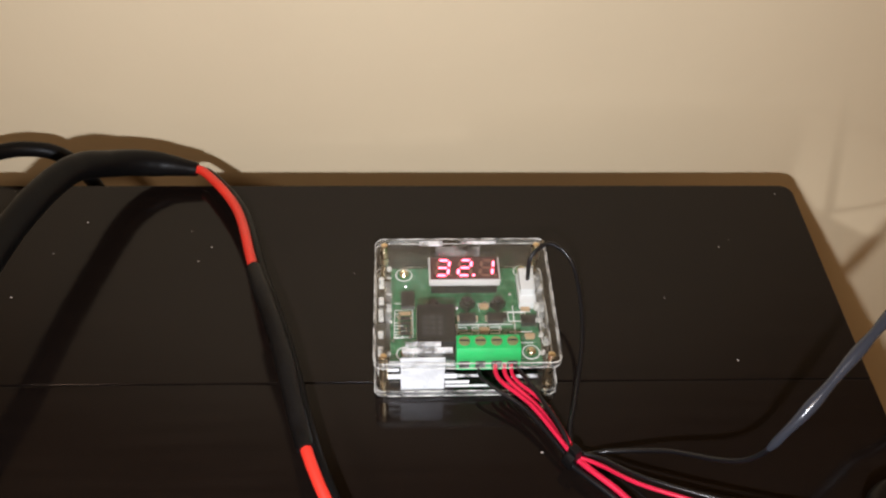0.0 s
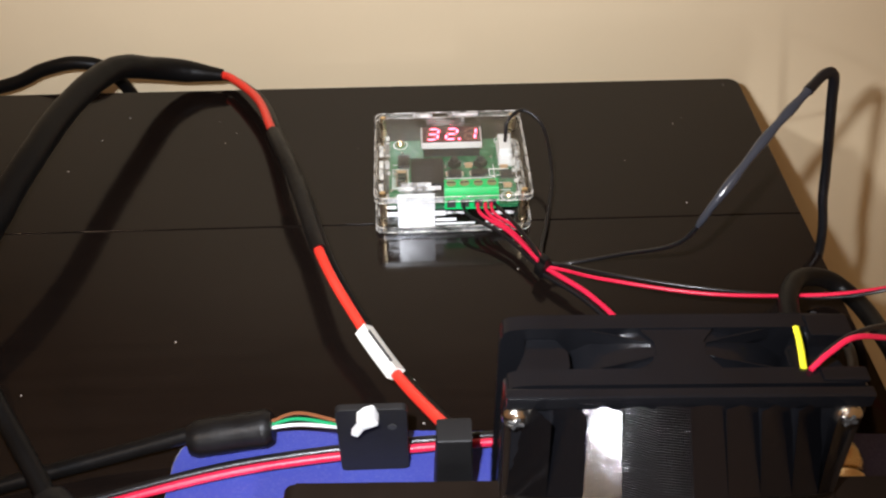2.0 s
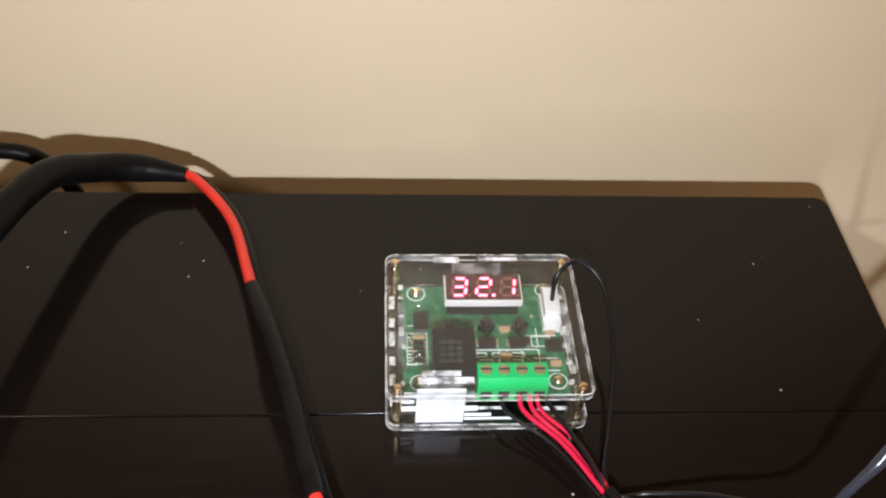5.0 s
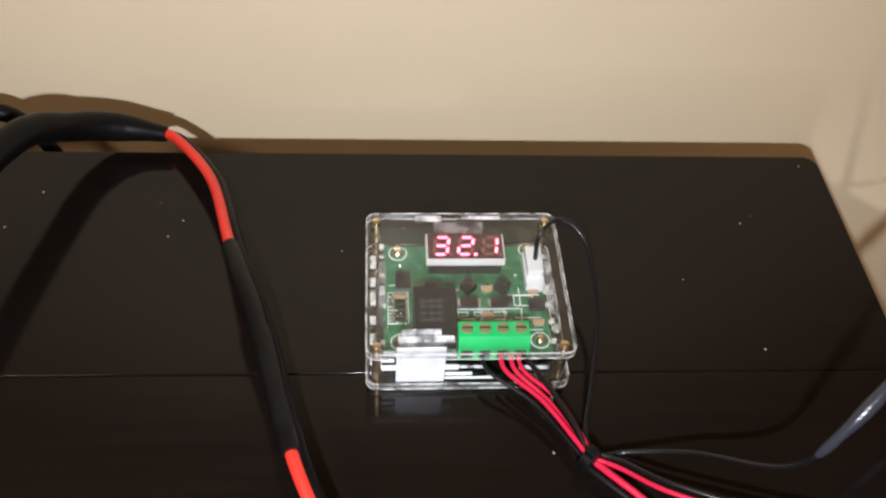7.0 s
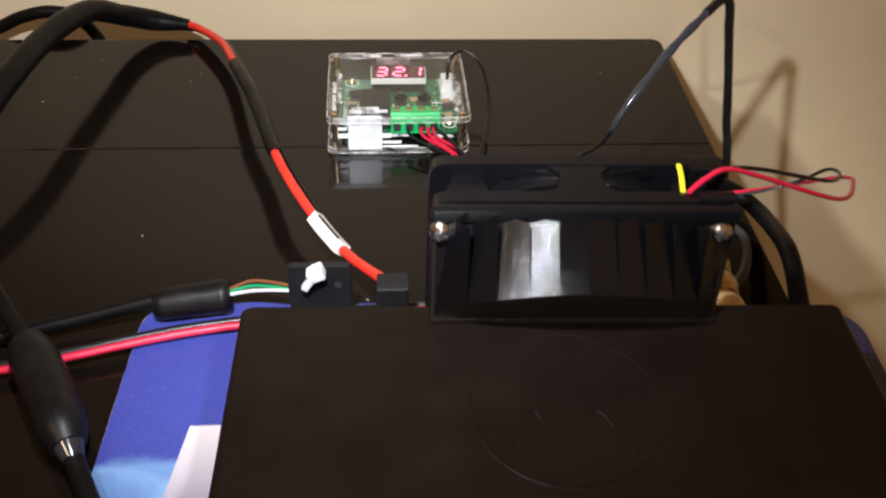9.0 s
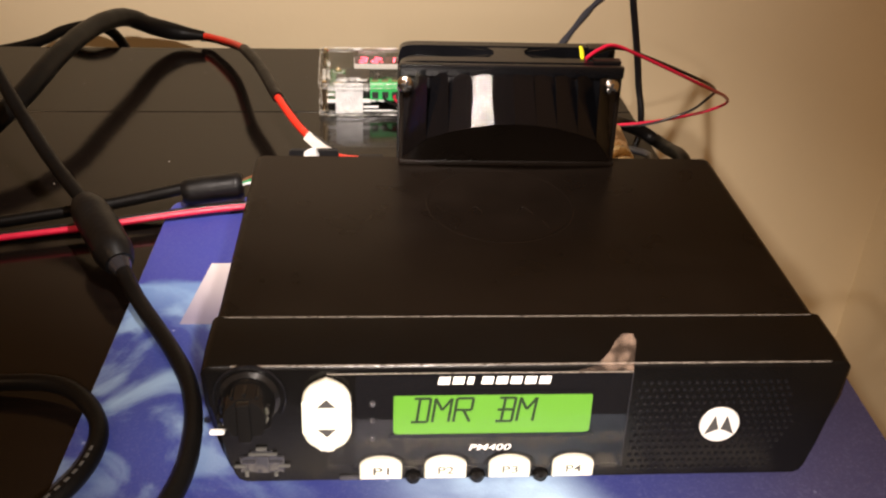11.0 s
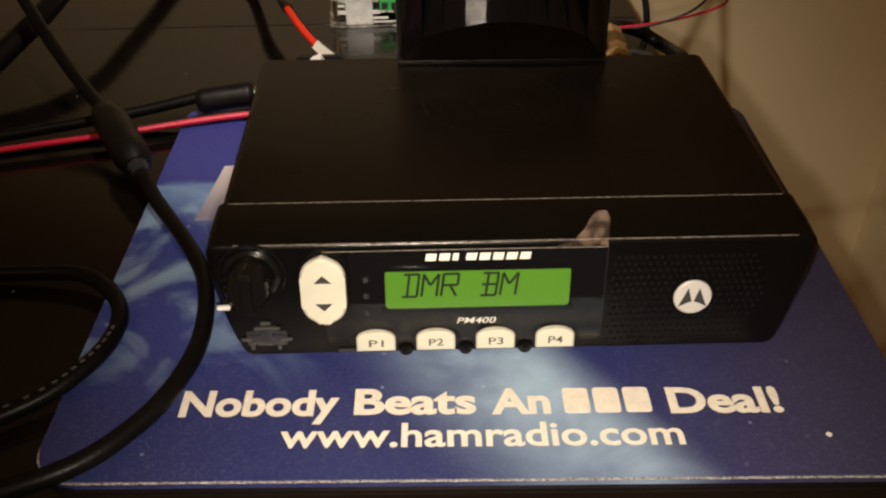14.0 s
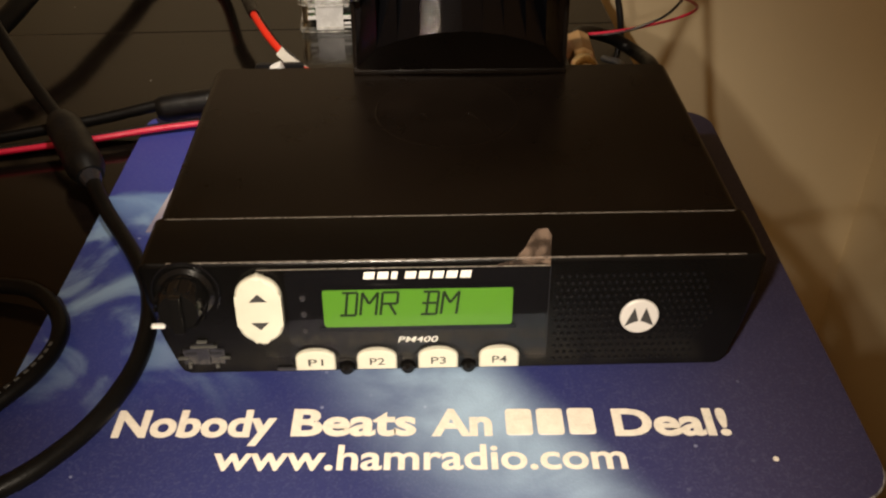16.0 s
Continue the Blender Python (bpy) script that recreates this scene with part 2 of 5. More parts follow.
PRINTED = printed_material()
YELLOW = material("yellow_paint", (0.85, 0.8, 0.02), 0.45)
STEEL = material("bright_screw_steel", (0.8, 0.76, 0.68), 0.18, metal=1.0, bump=0.05, scale=1500)
TAN = material("tan_sleeve", (0.42, 0.25, 0.11), 0.45, bump=0.2, scale=400, vary=0.2, big=150)
BRASS = material("worn_gold_brass", (0.80, 0.64, 0.40), 0.26, metal=1.0, bump=0.2, scale=500, vary=0.2, big=200)
RUBBER = material("black_cable_rubber", (0.004, 0.0036, 0.0034), 0.4, bump=0.15, scale=700, vary=0.18, big=60, spec=0.13)
THINBLACK = material("thin_black_insulation", (0.006, 0.006, 0.007), 0.3, bump=0.08, scale=900, spec=0.5)
SHRINK = material("heat_shrink_sleeve", (0.0045, 0.0042, 0.0042), 0.42, bump=0.25, scale=420, vary=0.2, big=120, spec=0.25)
RED = material("orange_red_insulation", (0.78, 0.035, 0.018), 0.42, bump=0.1, scale=700, vary=0.06, big=100)
CRIMSON = material("crimson_insulation", (0.62, 0.012, 0.05), 0.35, bump=0.08, scale=900, vary=0.06, big=120)
PAPER = material("white_label_paper", (0.72, 0.7, 0.64), 0.55, bump=0.1, scale=500, vary=0.05, big=200)
WHITEP = material("white_nylon", (0.78, 0.78, 0.76), 0.4, bump=0.05, scale=500)
MATT = material("matt_black_plastic", (0.010, 0.0095, 0.0095), 0.55, bump=0.1, scale=700, vary=0.12, big=90, spec=0.3)
GREENW = material("green_insulation", (0.02, 0.3, 0.11), 0.4)
BROWNW = material("brown_insulation", (0.2, 0.07, 0.025), 0.4)
ACRYLIC = clear_material("clear_acrylic", (0.98, 0.985, 0.98), 0.22, 0.055)
# opaque white for the glint strips of the front sheet
EDGE = material("white_acrylic_glint", (0.93, 0.94, 0.94), 0.22, spec=1.0, bump=0.2, scale=700)
FILM = clear_material("clear_film", (0.96, 0.95, 0.93), 0.03, 0.018)
PCB = material("green_solder_mask", (0.03, 0.15, 0.06), 0.25, vary=0.35, big=420)
TERMINAL = material("green_terminal_plastic", (0.02, 0.5, 0.12), 0.4, bump=0.05, scale=700)
CHIP = material("black_epoxy", (0.015, 0.015, 0.015), 0.35, bump=0.15, scale=1500)
SOLDER = material("solder_tin", (0.7, 0.69, 0.66), 0.25, metal=1.0, bump=0.3, scale=1200)
SMD = material("tan_ceramic", (0.45, 0.3, 0.16), 0.4)
# the digits' red glow is put into the grey face's colour
DISPLAY = material("red_glow_display_face", (0.06, 0.012, 0.014), 0.3, coat=0.15)
DISPSIDE = material("white_display_housing", (0.75, 0.72, 0.68), 0.4)
SEGON = material("lit_red_segment", (0.9, 0.1, 0.12), 0.4, emit=(1.0, 0.09, 0.15), power=9.0)
SEGOFF = material("unlit_segment", (0.26, 0.12, 0.09), 0.4)
PRINTGREY = material("pale_print", (0.4, 0.4, 0.38), 0.6)
RELAYINK = material("faint_print", (0.06, 0.06, 0.058), 0.6)


# ---- mesh helpers ----
def mesh_of(name, bm, mat, smooth=True):
    me = bpy.data.meshes.new(name)
    bmesh.ops.recalc_face_normals(bm, faces=bm.faces)
    normals = []
    if smooth:
        # rounded edges blend, weighted by area, so that the large faces stay flat
        areas = {f: f.calc_area() for f in bm.faces}
        for f in bm.faces:
            for v in f.verts:
                n = sum((g.normal * areas[g] for g in v.link_faces if g.normal.dot(f.normal) > 0.76), Vector())
                normals.append(n.normalized() if n.length > 1e-16 else f.normal.copy())
    bm.to_mesh(me)
    bm.free()
    me.materials.append(mat)
    if smooth:
        for p in me.polygons:
            p.use_smooth = True
        me.normals_split_custom_set(normals)
    return me


def part(name, bm, mat, parent=None, label="", m=None):
    ob = new(name, bm if isinstance(bm, bpy.types.Mesh) else mesh_of(name, bm, mat))
    if parent:
        ob.parent = parent
    if m:
        ob.matrix_local = m
    return tagged(ob, label)


def thing(name, label, category, m=None, group="", kind=""):
    ob = new(name)
    ob.empty_display_size = 0.01
    if m:
        ob.matrix_world = m
    return tagged(ob, label, category, group, kind)


def join(*bms):
    out = bmesh.new()
    for b in bms:
        me = bpy.data.meshes.new("join")
        b.to_mesh(me)
        b.free()
        out.from_mesh(me)
        bpy.data.meshes.remove(me)
    return out


def box(x0, x1, y0, y1, z0, z1, bevel=0.0, seg=2):
    bm = bmesh.new()
    bmesh.ops.create_cube(bm, size=1)
    for v in bm.verts:
        v.co = Vector(((x0 + x1) / 2 + v.co.x * (x1 - x0), (y0 + y1) / 2 + v.co.y * (y1 - y0), (z0 + z1) / 2 + v.co.z * (z1 - z0)))
    if bevel:
        bmesh.ops.bevel(bm, geom=bm.edges[:], offset=bevel, segments=seg, affect="EDGES", profile=0.5)
    return bm


def prism(points, h0, h1, axis="z", bevel=0.0, seg=2):
    """A flat outline drawn out along an axis. axis y: the outline is x, z; axis x: it is y, z."""
    bm = bmesh.new()
    put = {"z": lambda a, b, h: (a, b, h), "y": lambda a, b, h: (a, h, b), "x": lambda a, b, h: (h, a, b)}[axis]
    lo = [bm.verts.new(put(a, b, h0)) for a, b in points]
    hi = [bm.verts.new(put(a, b, h1)) for a, b in points]
    n = len(points)
    caps = [bm.faces.new(lo[::-1]), bm.faces.new(hi)]
    for i in range(n):
        bm.faces.new((lo[i], lo[(i + 1) % n], hi[(i + 1) % n], hi[i]))
    if bevel:
        edges = {e for f in caps for e in f.edges}
        bmesh.ops.bevel(bm, geom=list(edges), offset=bevel, segments=seg, affect="EDGES", profile=0.5)
    return bm


def rounded(x0, x1, y0, y1, r, seg=6):
    pts = []
    for cx, cy, a0 in ((x1 - r, y1 - r, 0), (x0 + r, y1 - r, 90), (x0 + r, y0 + r, 180), (x1 - r, y0 + r, 270)):
        for k in range(seg + 1):
            a = radians(a0 + 90 * k / seg)
            pts.append((cx + r * math.cos(a), cy + r * math.sin(a)))
    return pts


def disc(r, n=24, cx=0.0, cy=0.0):
    return [(cx + r * math.cos(2 * math.pi * k / n), cy + r * math.sin(2 * math.pi * k / n)) for k in range(n)]


def lathe(profile, n=24, axis="z"):
    """profile: radius, height."""
    bm = bmesh.new()
    rings = []
    for r, h in profile:
        rings.append([bm.verts.new((r * math.cos(2 * math.pi * k / n), r * math.sin(2 * math.pi * k / n), h)) for k in range(n)])
    for a, b in zip(rings, rings[1:]):
        for k in range(n):
            bm.faces.new((a[k], a[(k + 1) % n], b[(k + 1) % n], b[k]))
    bm.faces.new(rings[0][::-1])
    bm.faces.new(rings[-1])
    turn = {"z": Matrix(), "y": Matrix.Rotation(radians(-90), 4, "X"), "-y": Matrix.Rotation(radians(90), 4, "X"), "x": Matrix.Rotation(radians(90), 4, "Y")}[axis]
    bmesh.ops.transform(bm, matrix=turn, verts=bm.verts)
    return bm


def moved(bm, x=0.0, y=0.0, z=0.0, m=None):
    bmesh.ops.transform(bm, matrix=(m or Matrix.Translation((x, y, z))), verts=bm.verts)
    return bm


def glide(points, steps=12):
    """A smooth line through a few points."""
    P = [Vector(p) for p in points]
    P = [2 * P[0] - P[1], *P, 2 * P[-1] - P[-2]]
    out = []
    for i in range(1, len(P) - 2):
        a, b, c, d = P[i - 1:i + 3]
        for k in range(steps):
            u = k / steps
            out.append(0.5 * (2 * b + (c - a) * u + (2 * a - 5 * b + 4 * c - d) * u * u + (3 * b - a - 3 * c + d) * u ** 3))
    return [*out, P[-2]]


def tube(line, r, n=12, flat=1.0, wobble=0.0):
    """A round lead along a line of points; r may be a function of 0..1."""
    bm = bmesh.new()
    up, rings, count = Vector((0, 0, 1)), [], len(line)
    for i, p in enumerate(line):
        t = (line[min(i + 1, count - 1)] - line[max(i - 1, 0)]).normalized()
        side = t.cross(up)
        side = side.normalized() if side.length > 1e-4 else Vector((1, 0, 0))
        up2 = side.cross(t)
        rr = (r(i / (count - 1)) if callable(r) else r) * (1 + wobble * noise.noise(p * 150))
        rings.append([bm.verts.new(p + side * rr * math.cos(2 * math.pi * k / n) + up2 * rr * flat * math.sin(2 * math.pi * k / n)) for k in range(n)])
    for a, b in zip(rings, rings[1:]):
        for k in range(n):
            bm.faces.new((a[k], a[(k + 1) % n], b[(k + 1) % n], b[k]))
    bm.faces.new(rings[0][::-1])
    bm.faces.new(rings[-1])
    return bm


def offset_line(line, side, lift=0.0):
    out = []
    for i, p in enumerate(line):
        t = (line[min(i + 1, len(line) - 1)] - line[max(i - 1, 0)]).normalized()
        s = t.cross(Vector((0, 0, 1)))
        s = s.normalized() if s.length > 1e-4 else Vector((1, 0, 0))
        out.append(p + s * side + Vector((0, 0, lift)))
    return out


def lettering(name, text, mat, parent, m, width, height, bold=0.0, shear=0.0, label=""):
    """Words as a thin mesh, fitted to a width and a height of their capitals, starting at m's origin."""
    cu = bpy.data.curves.new(name, "FONT")
    cu.body, cu.offset, cu.extrude, cu.shear, cu.resolution_u = text, bold, 0.0, shear, 4
    tmp = new("letter_curve", cu)
    bpy.context.view_layer.update()
    me = bpy.data.meshes.new_from_object(tmp.evaluated_get(bpy.context.evaluated_depsgraph_get()))
    bpy.data.objects.remove(tmp)
    xs, ys = [v.co.x for v in me.vertices], [v.co.y for v in me.vertices]
    k, cap = width / (max(xs) - min(xs)), height / 0.69
    x0 = min(xs)
    for v in me.vertices:
        v.co = Vector(((v.co.x - x0) * k, v.co.y * cap, 0))
    me.materials.clear()
    me.materials.append(mat)
    return part(name, me, mat, parent, label, m)


# ---- the room ----
BACK, RIGHT, LEFT, FRONT, DOWN, UP = 0.395, 0.345, -2.4, -2.6, -0.745, 1.68
for name, dims in (("wall_north", (LEFT - 0.1, RIGHT + 0.1, BACK, BACK + 0.1)), ("wall_east", (RIGHT, RIGHT + 0.1, FRONT, BACK)),
                   ("wall_south", (LEFT - 0.1, RIGHT + 0.1, FRONT - 0.1, FRONT)), ("wall_west", (LEFT - 0.1, LEFT, FRONT, BACK))):
    ob = part(name, box(*dims, DOWN, UP), WALL)
    tagged(ob, "cream painted plaster wall with fine roller texture", "wall", kind="structure")
tagged(part("floor", box(LEFT - 0.1, RIGHT + 0.1, FRONT - 0.1, BACK + 0.1, DOWN - 0.05, DOWN), FLOOR), "beige carpet floor", "floor", kind="structure")
tagged(part("ceiling", box(LEFT - 0.1, RIGHT + 0.1, FRONT - 0.1, BACK + 0.1, UP, UP + 0.05), CEIL), "white painted ceiling", "ceiling", kind="structure")

# ---- the desk ----
DX0, DX1, DY0, DY1, SEAM = -0.9, 0.103, -0.16, 0.355, 0.2625
desk = thing("desk", "dark espresso wooden desk with glossy worn top and board seam", "desk")
rear_board = prism([(DX0, SEAM + 0.0002), (DX1, SEAM + 0.0002), *[(DX1 - 0.004 + 0.004 * math.cos(radians(a)), DY1 - 0.004 + 0.004 * math.sin(radians(a))) for a in range(0, 91, 15)], (DX0, DY1)], -0.022, 0, bevel=0.0004)
part("tabletop_board", rear_board, DESK, desk)
part("tabletop_board", box(DX0, DX1, DY0, SEAM - 0.0002, -0.022, 0.0, 0.0004), DESK, desk)
part("apron", box(DX0 + 0.04, DX1 - 0.03, DY1 - 0.06, DY1 - 0.04, -0.1, -0.022, 0.002), DESK, desk)
part("apron", box(DX0 + 0.04, DX1 - 0.03, DY0 + 0.04, DY0 + 0.06, -0.1, -0.022, 0.002), DESK, desk)
for lx in (DX0 + 0.02, DX1 - 0.07):
    for ly in (DY0 + 0.02, DY1 - 0.07):
        part("leg", box(lx, lx + 0.05, ly, ly + 0.05, DOWN, -0.022, 0.003), DESK, desk)

# ---- mouse pad, and the yaw of the radio on it ----
YAW = -1.4
pad = thing("mouse_pad", "blue cloth mouse pad with a planet print and white slogan", "mouse pad", pose(-0.0012, 0.0615, 0.0, 0, 0, -2.7))
PW, PD = 0.1183, 0.1025
part("cloth", prism(rounded(-PW, PW, -PD - 0.002, PD, 0.012, 8), 0.0, 0.003, bevel=0.0006), PAD, pad)


def on_pad(x, y, z=0.0032):
    """From a place on the desk to the pad's own axes."""
    return pad.matrix_world.inverted() @ Vector((x, y, z))


def pad_words(name, text, x0, y0, x1, height, bold):
    a, b = on_pad(x0, y0), on_pad(x1, y0)
    lettering(name, text, PADINK, pad, Matrix.Translation((a.x, a.y, 0.00318)), (b - a).length, height, bold, label="cream printed word")


pad_words("printed_word", "Nobody", -0.0893, -0.0166, -0.0456, 0.0092, 0.035)
pad_words("printed_word", "Beats", -0.0414, -0.0186, -0.0077, 0.0092, 0.035)
pad_words("printed_word", "An", -0.0036, -0.0206, 0.0128, 0.0092, 0.035)
pad_words("printed_word", "Deal!", 0.0456, -0.0231, 0.0770, 0.0092, 0.035)
pad_words("printed_word", "www.hamradio.com", -0.0611, -0.0296, 0.0468, 0.0082, 0.02)
for k in range(3):
    a = on_pad(0.0165 + k * 0.0085, -0.0215 - k * 0.0003)
    part("printed_bar", prism(rounded(a.x, a.x + 0.0072, a.y - 0.0001, a.y + 0.0093, 0.001, 3), 0.0030, 0.0033), PADINK, pad)
# the stem of a big printed letter half under the radio, and one bright star
c = [on_pad(*q) for q in ((-0.0935, 0.1164), (-0.0800, 0.1164), (-0.0850, 0.0787), (-0.0995, 0.0792))]
part("printed_block", prism([(p.x, p.y) for p in c][::-1], 0.0030, 0.00315), block_material(), pad)
c = on_pad(0.0858, -0.0336)
part("printed_star", prism(disc(0.0008, 12, c.x, c.y), 0.0030, 0.00315), PADINK, pad)
# frayed pale threads along the cut edge
fray = material("frayed_thread", (0.22, 0.21, 0.21), 0.8, bump=0.9, scale=2600, vary=0.8, big=1300)
border = rounded(-PW, PW, -PD - 0.002, PD, 0.012, 8)
rng = random.Random(5)
line = []
for p, q in zip(border, border[1:] + border[:1]):
    p, q = Vector((*p, 0.0022)), Vector((*q, 0.0022))
    n = max(1, int((q - p).length / 0.0012))
    line += [p.lerp(q, k / n) + Vector((rng.uniform(-1, 1), rng.uniform(-1, 1), rng.uniform(-1, 1))) * 0.00007 for k in range(n)]
part("frayed_edge", tube(line + line[:1], 0.00045, 6, wobble=0.15), fray, pad, "pale frayed cloth edge")

# ---- the radio ----
radio = thing("two_way_radio", "black mobile two-way radio with lit green display on the mouse pad", "radio", pose(0.0038, 0.0012, 0.003, 0, 0, YAW))
radio.scale.x = 0.989
HW, TOP, JOINT, REAR = 0.0845, 0.0407, 0.0226, 0.121


def face_y(z):
    """Where the front face lies at a height."""
    return -0.0022 + 0.105 * (z - 0.004)


chassis = prism([(-HW + 0.009, 0.0005), (HW - 0.009, 0.0005), (HW - 0.005, 0.008), (HW - 0.001, 0.024), (-HW + 0.001, 0.024), (-HW + 0.005, 0.008)], JOINT - 0.004, REAR, "y", bevel=0.001)
part("chassis", chassis, CASE, radio)
cover = prism([(-HW + 0.0012, 0.020), (HW - 0.0012, 0.020), *[(HW - 0.0042 + 0.003 * math.cos(radians(a)), TOP - 0.003 + 0.003 * math.sin(radians(a))) for a in range(0, 91, 15)],
               *[(-HW + 0.0042 + 0.003 * math.cos(radians(a)), TOP - 0.003 + 0.003 * math.sin(radians(a))) for a in range(90, 181, 15)]], JOINT, REAR - 0.001, "y", bevel=0.0007)
part("top_cover", cover, CASE, radio, "matt black metal top cover")



def bezel_mesh():
    """The moulded front: a tapered outline that is lofted from the joint to the rounded face."""
    bm = bmesh.new()

    def outline(inset, drop):
        w, t, b = HW - 0.0006 - inset, TOP + 0.0004 - drop, 0.0058
        pts = [(-w + 0.0078, b), (-w + 0.0060, b + 0.0008), (-w + 0.0050, b + 0.0026), (-w + 0.0032, b + 0.009), (-w + 0.0004, 0.029)]
        pts += [(-w + 0.0024 + 0.0024 * math.cos(radians(a)), t - 0.0024 + 0.0024 * math.sin(radians(a))) for a in range(180, 89, -15)]
        return pts + [(-x, z) for x, z in reversed(pts)]

    rings = []
    for y, inset, drop in ((JOINT - 0.0004, 0.0, -0.0003), (JOINT - 0.0009, -0.0002, -0.0005), (0.010, -0.0003, -0.0005), (0.0018, -0.0002, 0.0002), (0.0015, 0.0004, 0.0006), (None, 0.0016, 0.0014)):
        rings.append([bm.verts.new((x, (face_y(z) if y is None else y + 0.25 * (face_y(z) - 0.0)), z)) for x, z in outline(inset, drop)])
    n = len(rings[0])
    for a, b in zip(rings, rings[1:]):
        for k in range(n):
            bm.faces.new((a[k], a[(k + 1) % n], b[(k + 1) % n], b[k]))
    bm.faces.new(rings[-1])
    bm.faces.new(rings[0][::-1])
    return bm


# thin pale strips stand in for the highlight along the joint and the lip
part("bezel_glint", box(-HW + 0.004, HW - 0.004, JOINT - 0.0011, JOINT - 0.0008, TOP + 0.0008, TOP + 0.00105), GLINTLINE, radio, "pale line painted for the glint of the edge")
part("bezel_glint", box(-HW + 0.008, HW - 0.006, 0.0020, 0.0024, TOP + 0.0001, TOP + 0.0003), GLINTLINE, radio, "pale line painted for the glint of the edge")
front = part("front_bezel", bezel_mesh(), BEZEL, radio, "black moulded plastic front")


def on_face(x, z, out=0.0):
    """A place on the radio's face: its own x to the right, y up the face, z out of it."""
    lean = math.degrees(math.atan(0.105))
    return pose(x, face_y(z) - out, z, 90 - lean, 0, 0)


def face_part(name, points, mat, x, z, h0, h1, bevel=0.0, parent=None, label="", seg=2):
    return part(name, prism(points, h0, h1, bevel=bevel, seg=seg), mat, parent or radio, label, on_face(x, z))


window = face_part("display_window", rounded(-0.0455, 0.0255, -0.0150, 0.0150, 0.0012), GLOSSY, 0.0, 0.0238, -0.001, 0.0005, 0.0003, label="glossy black display window")
lcd = face_part("display", rounded(-0.0258, 0.0258, -0.0060, 0.0060, 0.001), LCD, -0.0100, 0.0268, 0.0, 0.0008, 0.0001, label="lit green liquid crystal display")
part("display_surround", join(*[prism(q, -0.0002, 0.0010) for q in (rounded(-0.027, 0.027, 0.0060, 0.0072, 0.0003), rounded(-0.027, 0.027, -0.0072, -0.0060, 0.0003))]), GLOSSY, radio, m=on_face(-0.0100, 0.0268))


def stroke(a, b, w=0.00075):
    """One dark bar of a character, between two points."""
    a, b = Vector(a), Vector(b)
    d = (b - a).normalized()
    s = Vector((-d.y, d.x)) * w / 2
    return prism([tuple(a + s), tuple(a - s), tuple(b - s), tuple(b + s)], 0.00082, 0.00092)


W, Hh = 0.0042, 0.0072
STROKES = {"D": [((0, 0), (W, 0)), ((0, Hh), (W, Hh)), ((W, 0), (W, Hh)), ((W * 0.35, 0), (W * 0.35, Hh))],
           "M": [((0, 0), (0, Hh)), ((W, 0), (W, Hh)), ((0, Hh), (W / 2, Hh / 2)), ((W / 2, Hh / 2), (W, Hh))],
           "R": [((0, 0), (0, Hh)), ((0, Hh), (W, Hh)), ((W, Hh / 2), (W, Hh)), ((0, Hh / 2), (W, Hh / 2)), ((W / 2, Hh / 2), (W, 0))],
           "B": [((0, 0), (W, 0)), ((0, Hh), (W, Hh)), ((0, Hh / 2), (W, Hh / 2)), ((W, 0), (W, Hh)), ((W * 0.35, 0), (W * 0.35, Hh))]}
for k, ch in enumerate("DMR BM"):
    if ch in STROKES:
        bm = join(*[stroke(a, b) for a, b in STROKES[ch]])
        part("display_character", moved(bm, m=Matrix.Translation((-0.0213 + k * 0.0055, -0.0018, 0)) @ Matrix(((1, 0.12, 0, 0), (0, 1, 0, 0), (0, 0, 1, 0), (0, 0, 0, 1)))), LCDINK, radio, "dark display character " + ch, on_face(-0.0100, 0.0264))

# brand bars, the model name and the key names
for k in range(8):
    w = 0.0016 if k == 2 else 0.0029
    part("name_bar", moved(prism([(0, 0), (w, 0), (w + 0.0004, 0.0022), (0.0004, 0.0022)], 0.0005, 0.0006), -0.0246 + k * 0.0037, 0.0, 0), INK, radio, "", on_face(0.0, 0.0358))
lettering("model_name", "PM400", INK, radio, on_face(-0.0158, 0.0154, 0.0007), 0.0112, 0.0019, 0.004, 0.2, "white printed model name")
for k in range(4):
    x = -0.0390 + k * 0.01717
    pts = [(-0.0056, -0.0034), (0.0056, -0.0034), (0.0056, 0.0006)] + [(0.0056 * math.cos(radians(a)), 0.0006 + 0.0028 * math.sin(radians(a))) for a in range(15, 166, 15)] + [(-0.0056, 0.0006)]
    key = face_part("key", pts, KEY, x, 0.0104, 0.0, 0.0020, 0.0007, label="cream rubber key", seg=3)
    lettering("key_name", "P%d" % (k + 1), DARKINK, key, Matrix.Translation((-0.0020, -0.0016, 0.00205)), 0.0042, 0.0023, 0.006)
    if k < 3:
        part("key_boss", moved(lathe([(0.0001, 0.0022), (0.0016, 0.0018), (0.0022, 0.0008), (0.0024, -0.001)], 16), 0.0086, -0.0028, 0.0), BEZEL, radio, m=on_face(x, 0.0098))
rocker_pts = [(0.0062 * math.cos(radians(a)), 0.0046 + 0.0058 * math.sin(radians(a))) for a in range(0, 181, 15)] + [(0.0062 * math.cos(radians(a)), -0.0046 + 0.0058 * math.sin(radians(a))) for a in range(180, 361, 15)]
rocker_pts = [(x, z * (1.07 if abs(x) < 0.0001 else 1.0)) for x, z in rocker_pts]
rocker = face_part("rocker_key", rocker_pts, KEY, -0.0528, 0.0276, 0.0, 0.0030, 0.0012, label="cream rubber up and down key", seg=3)
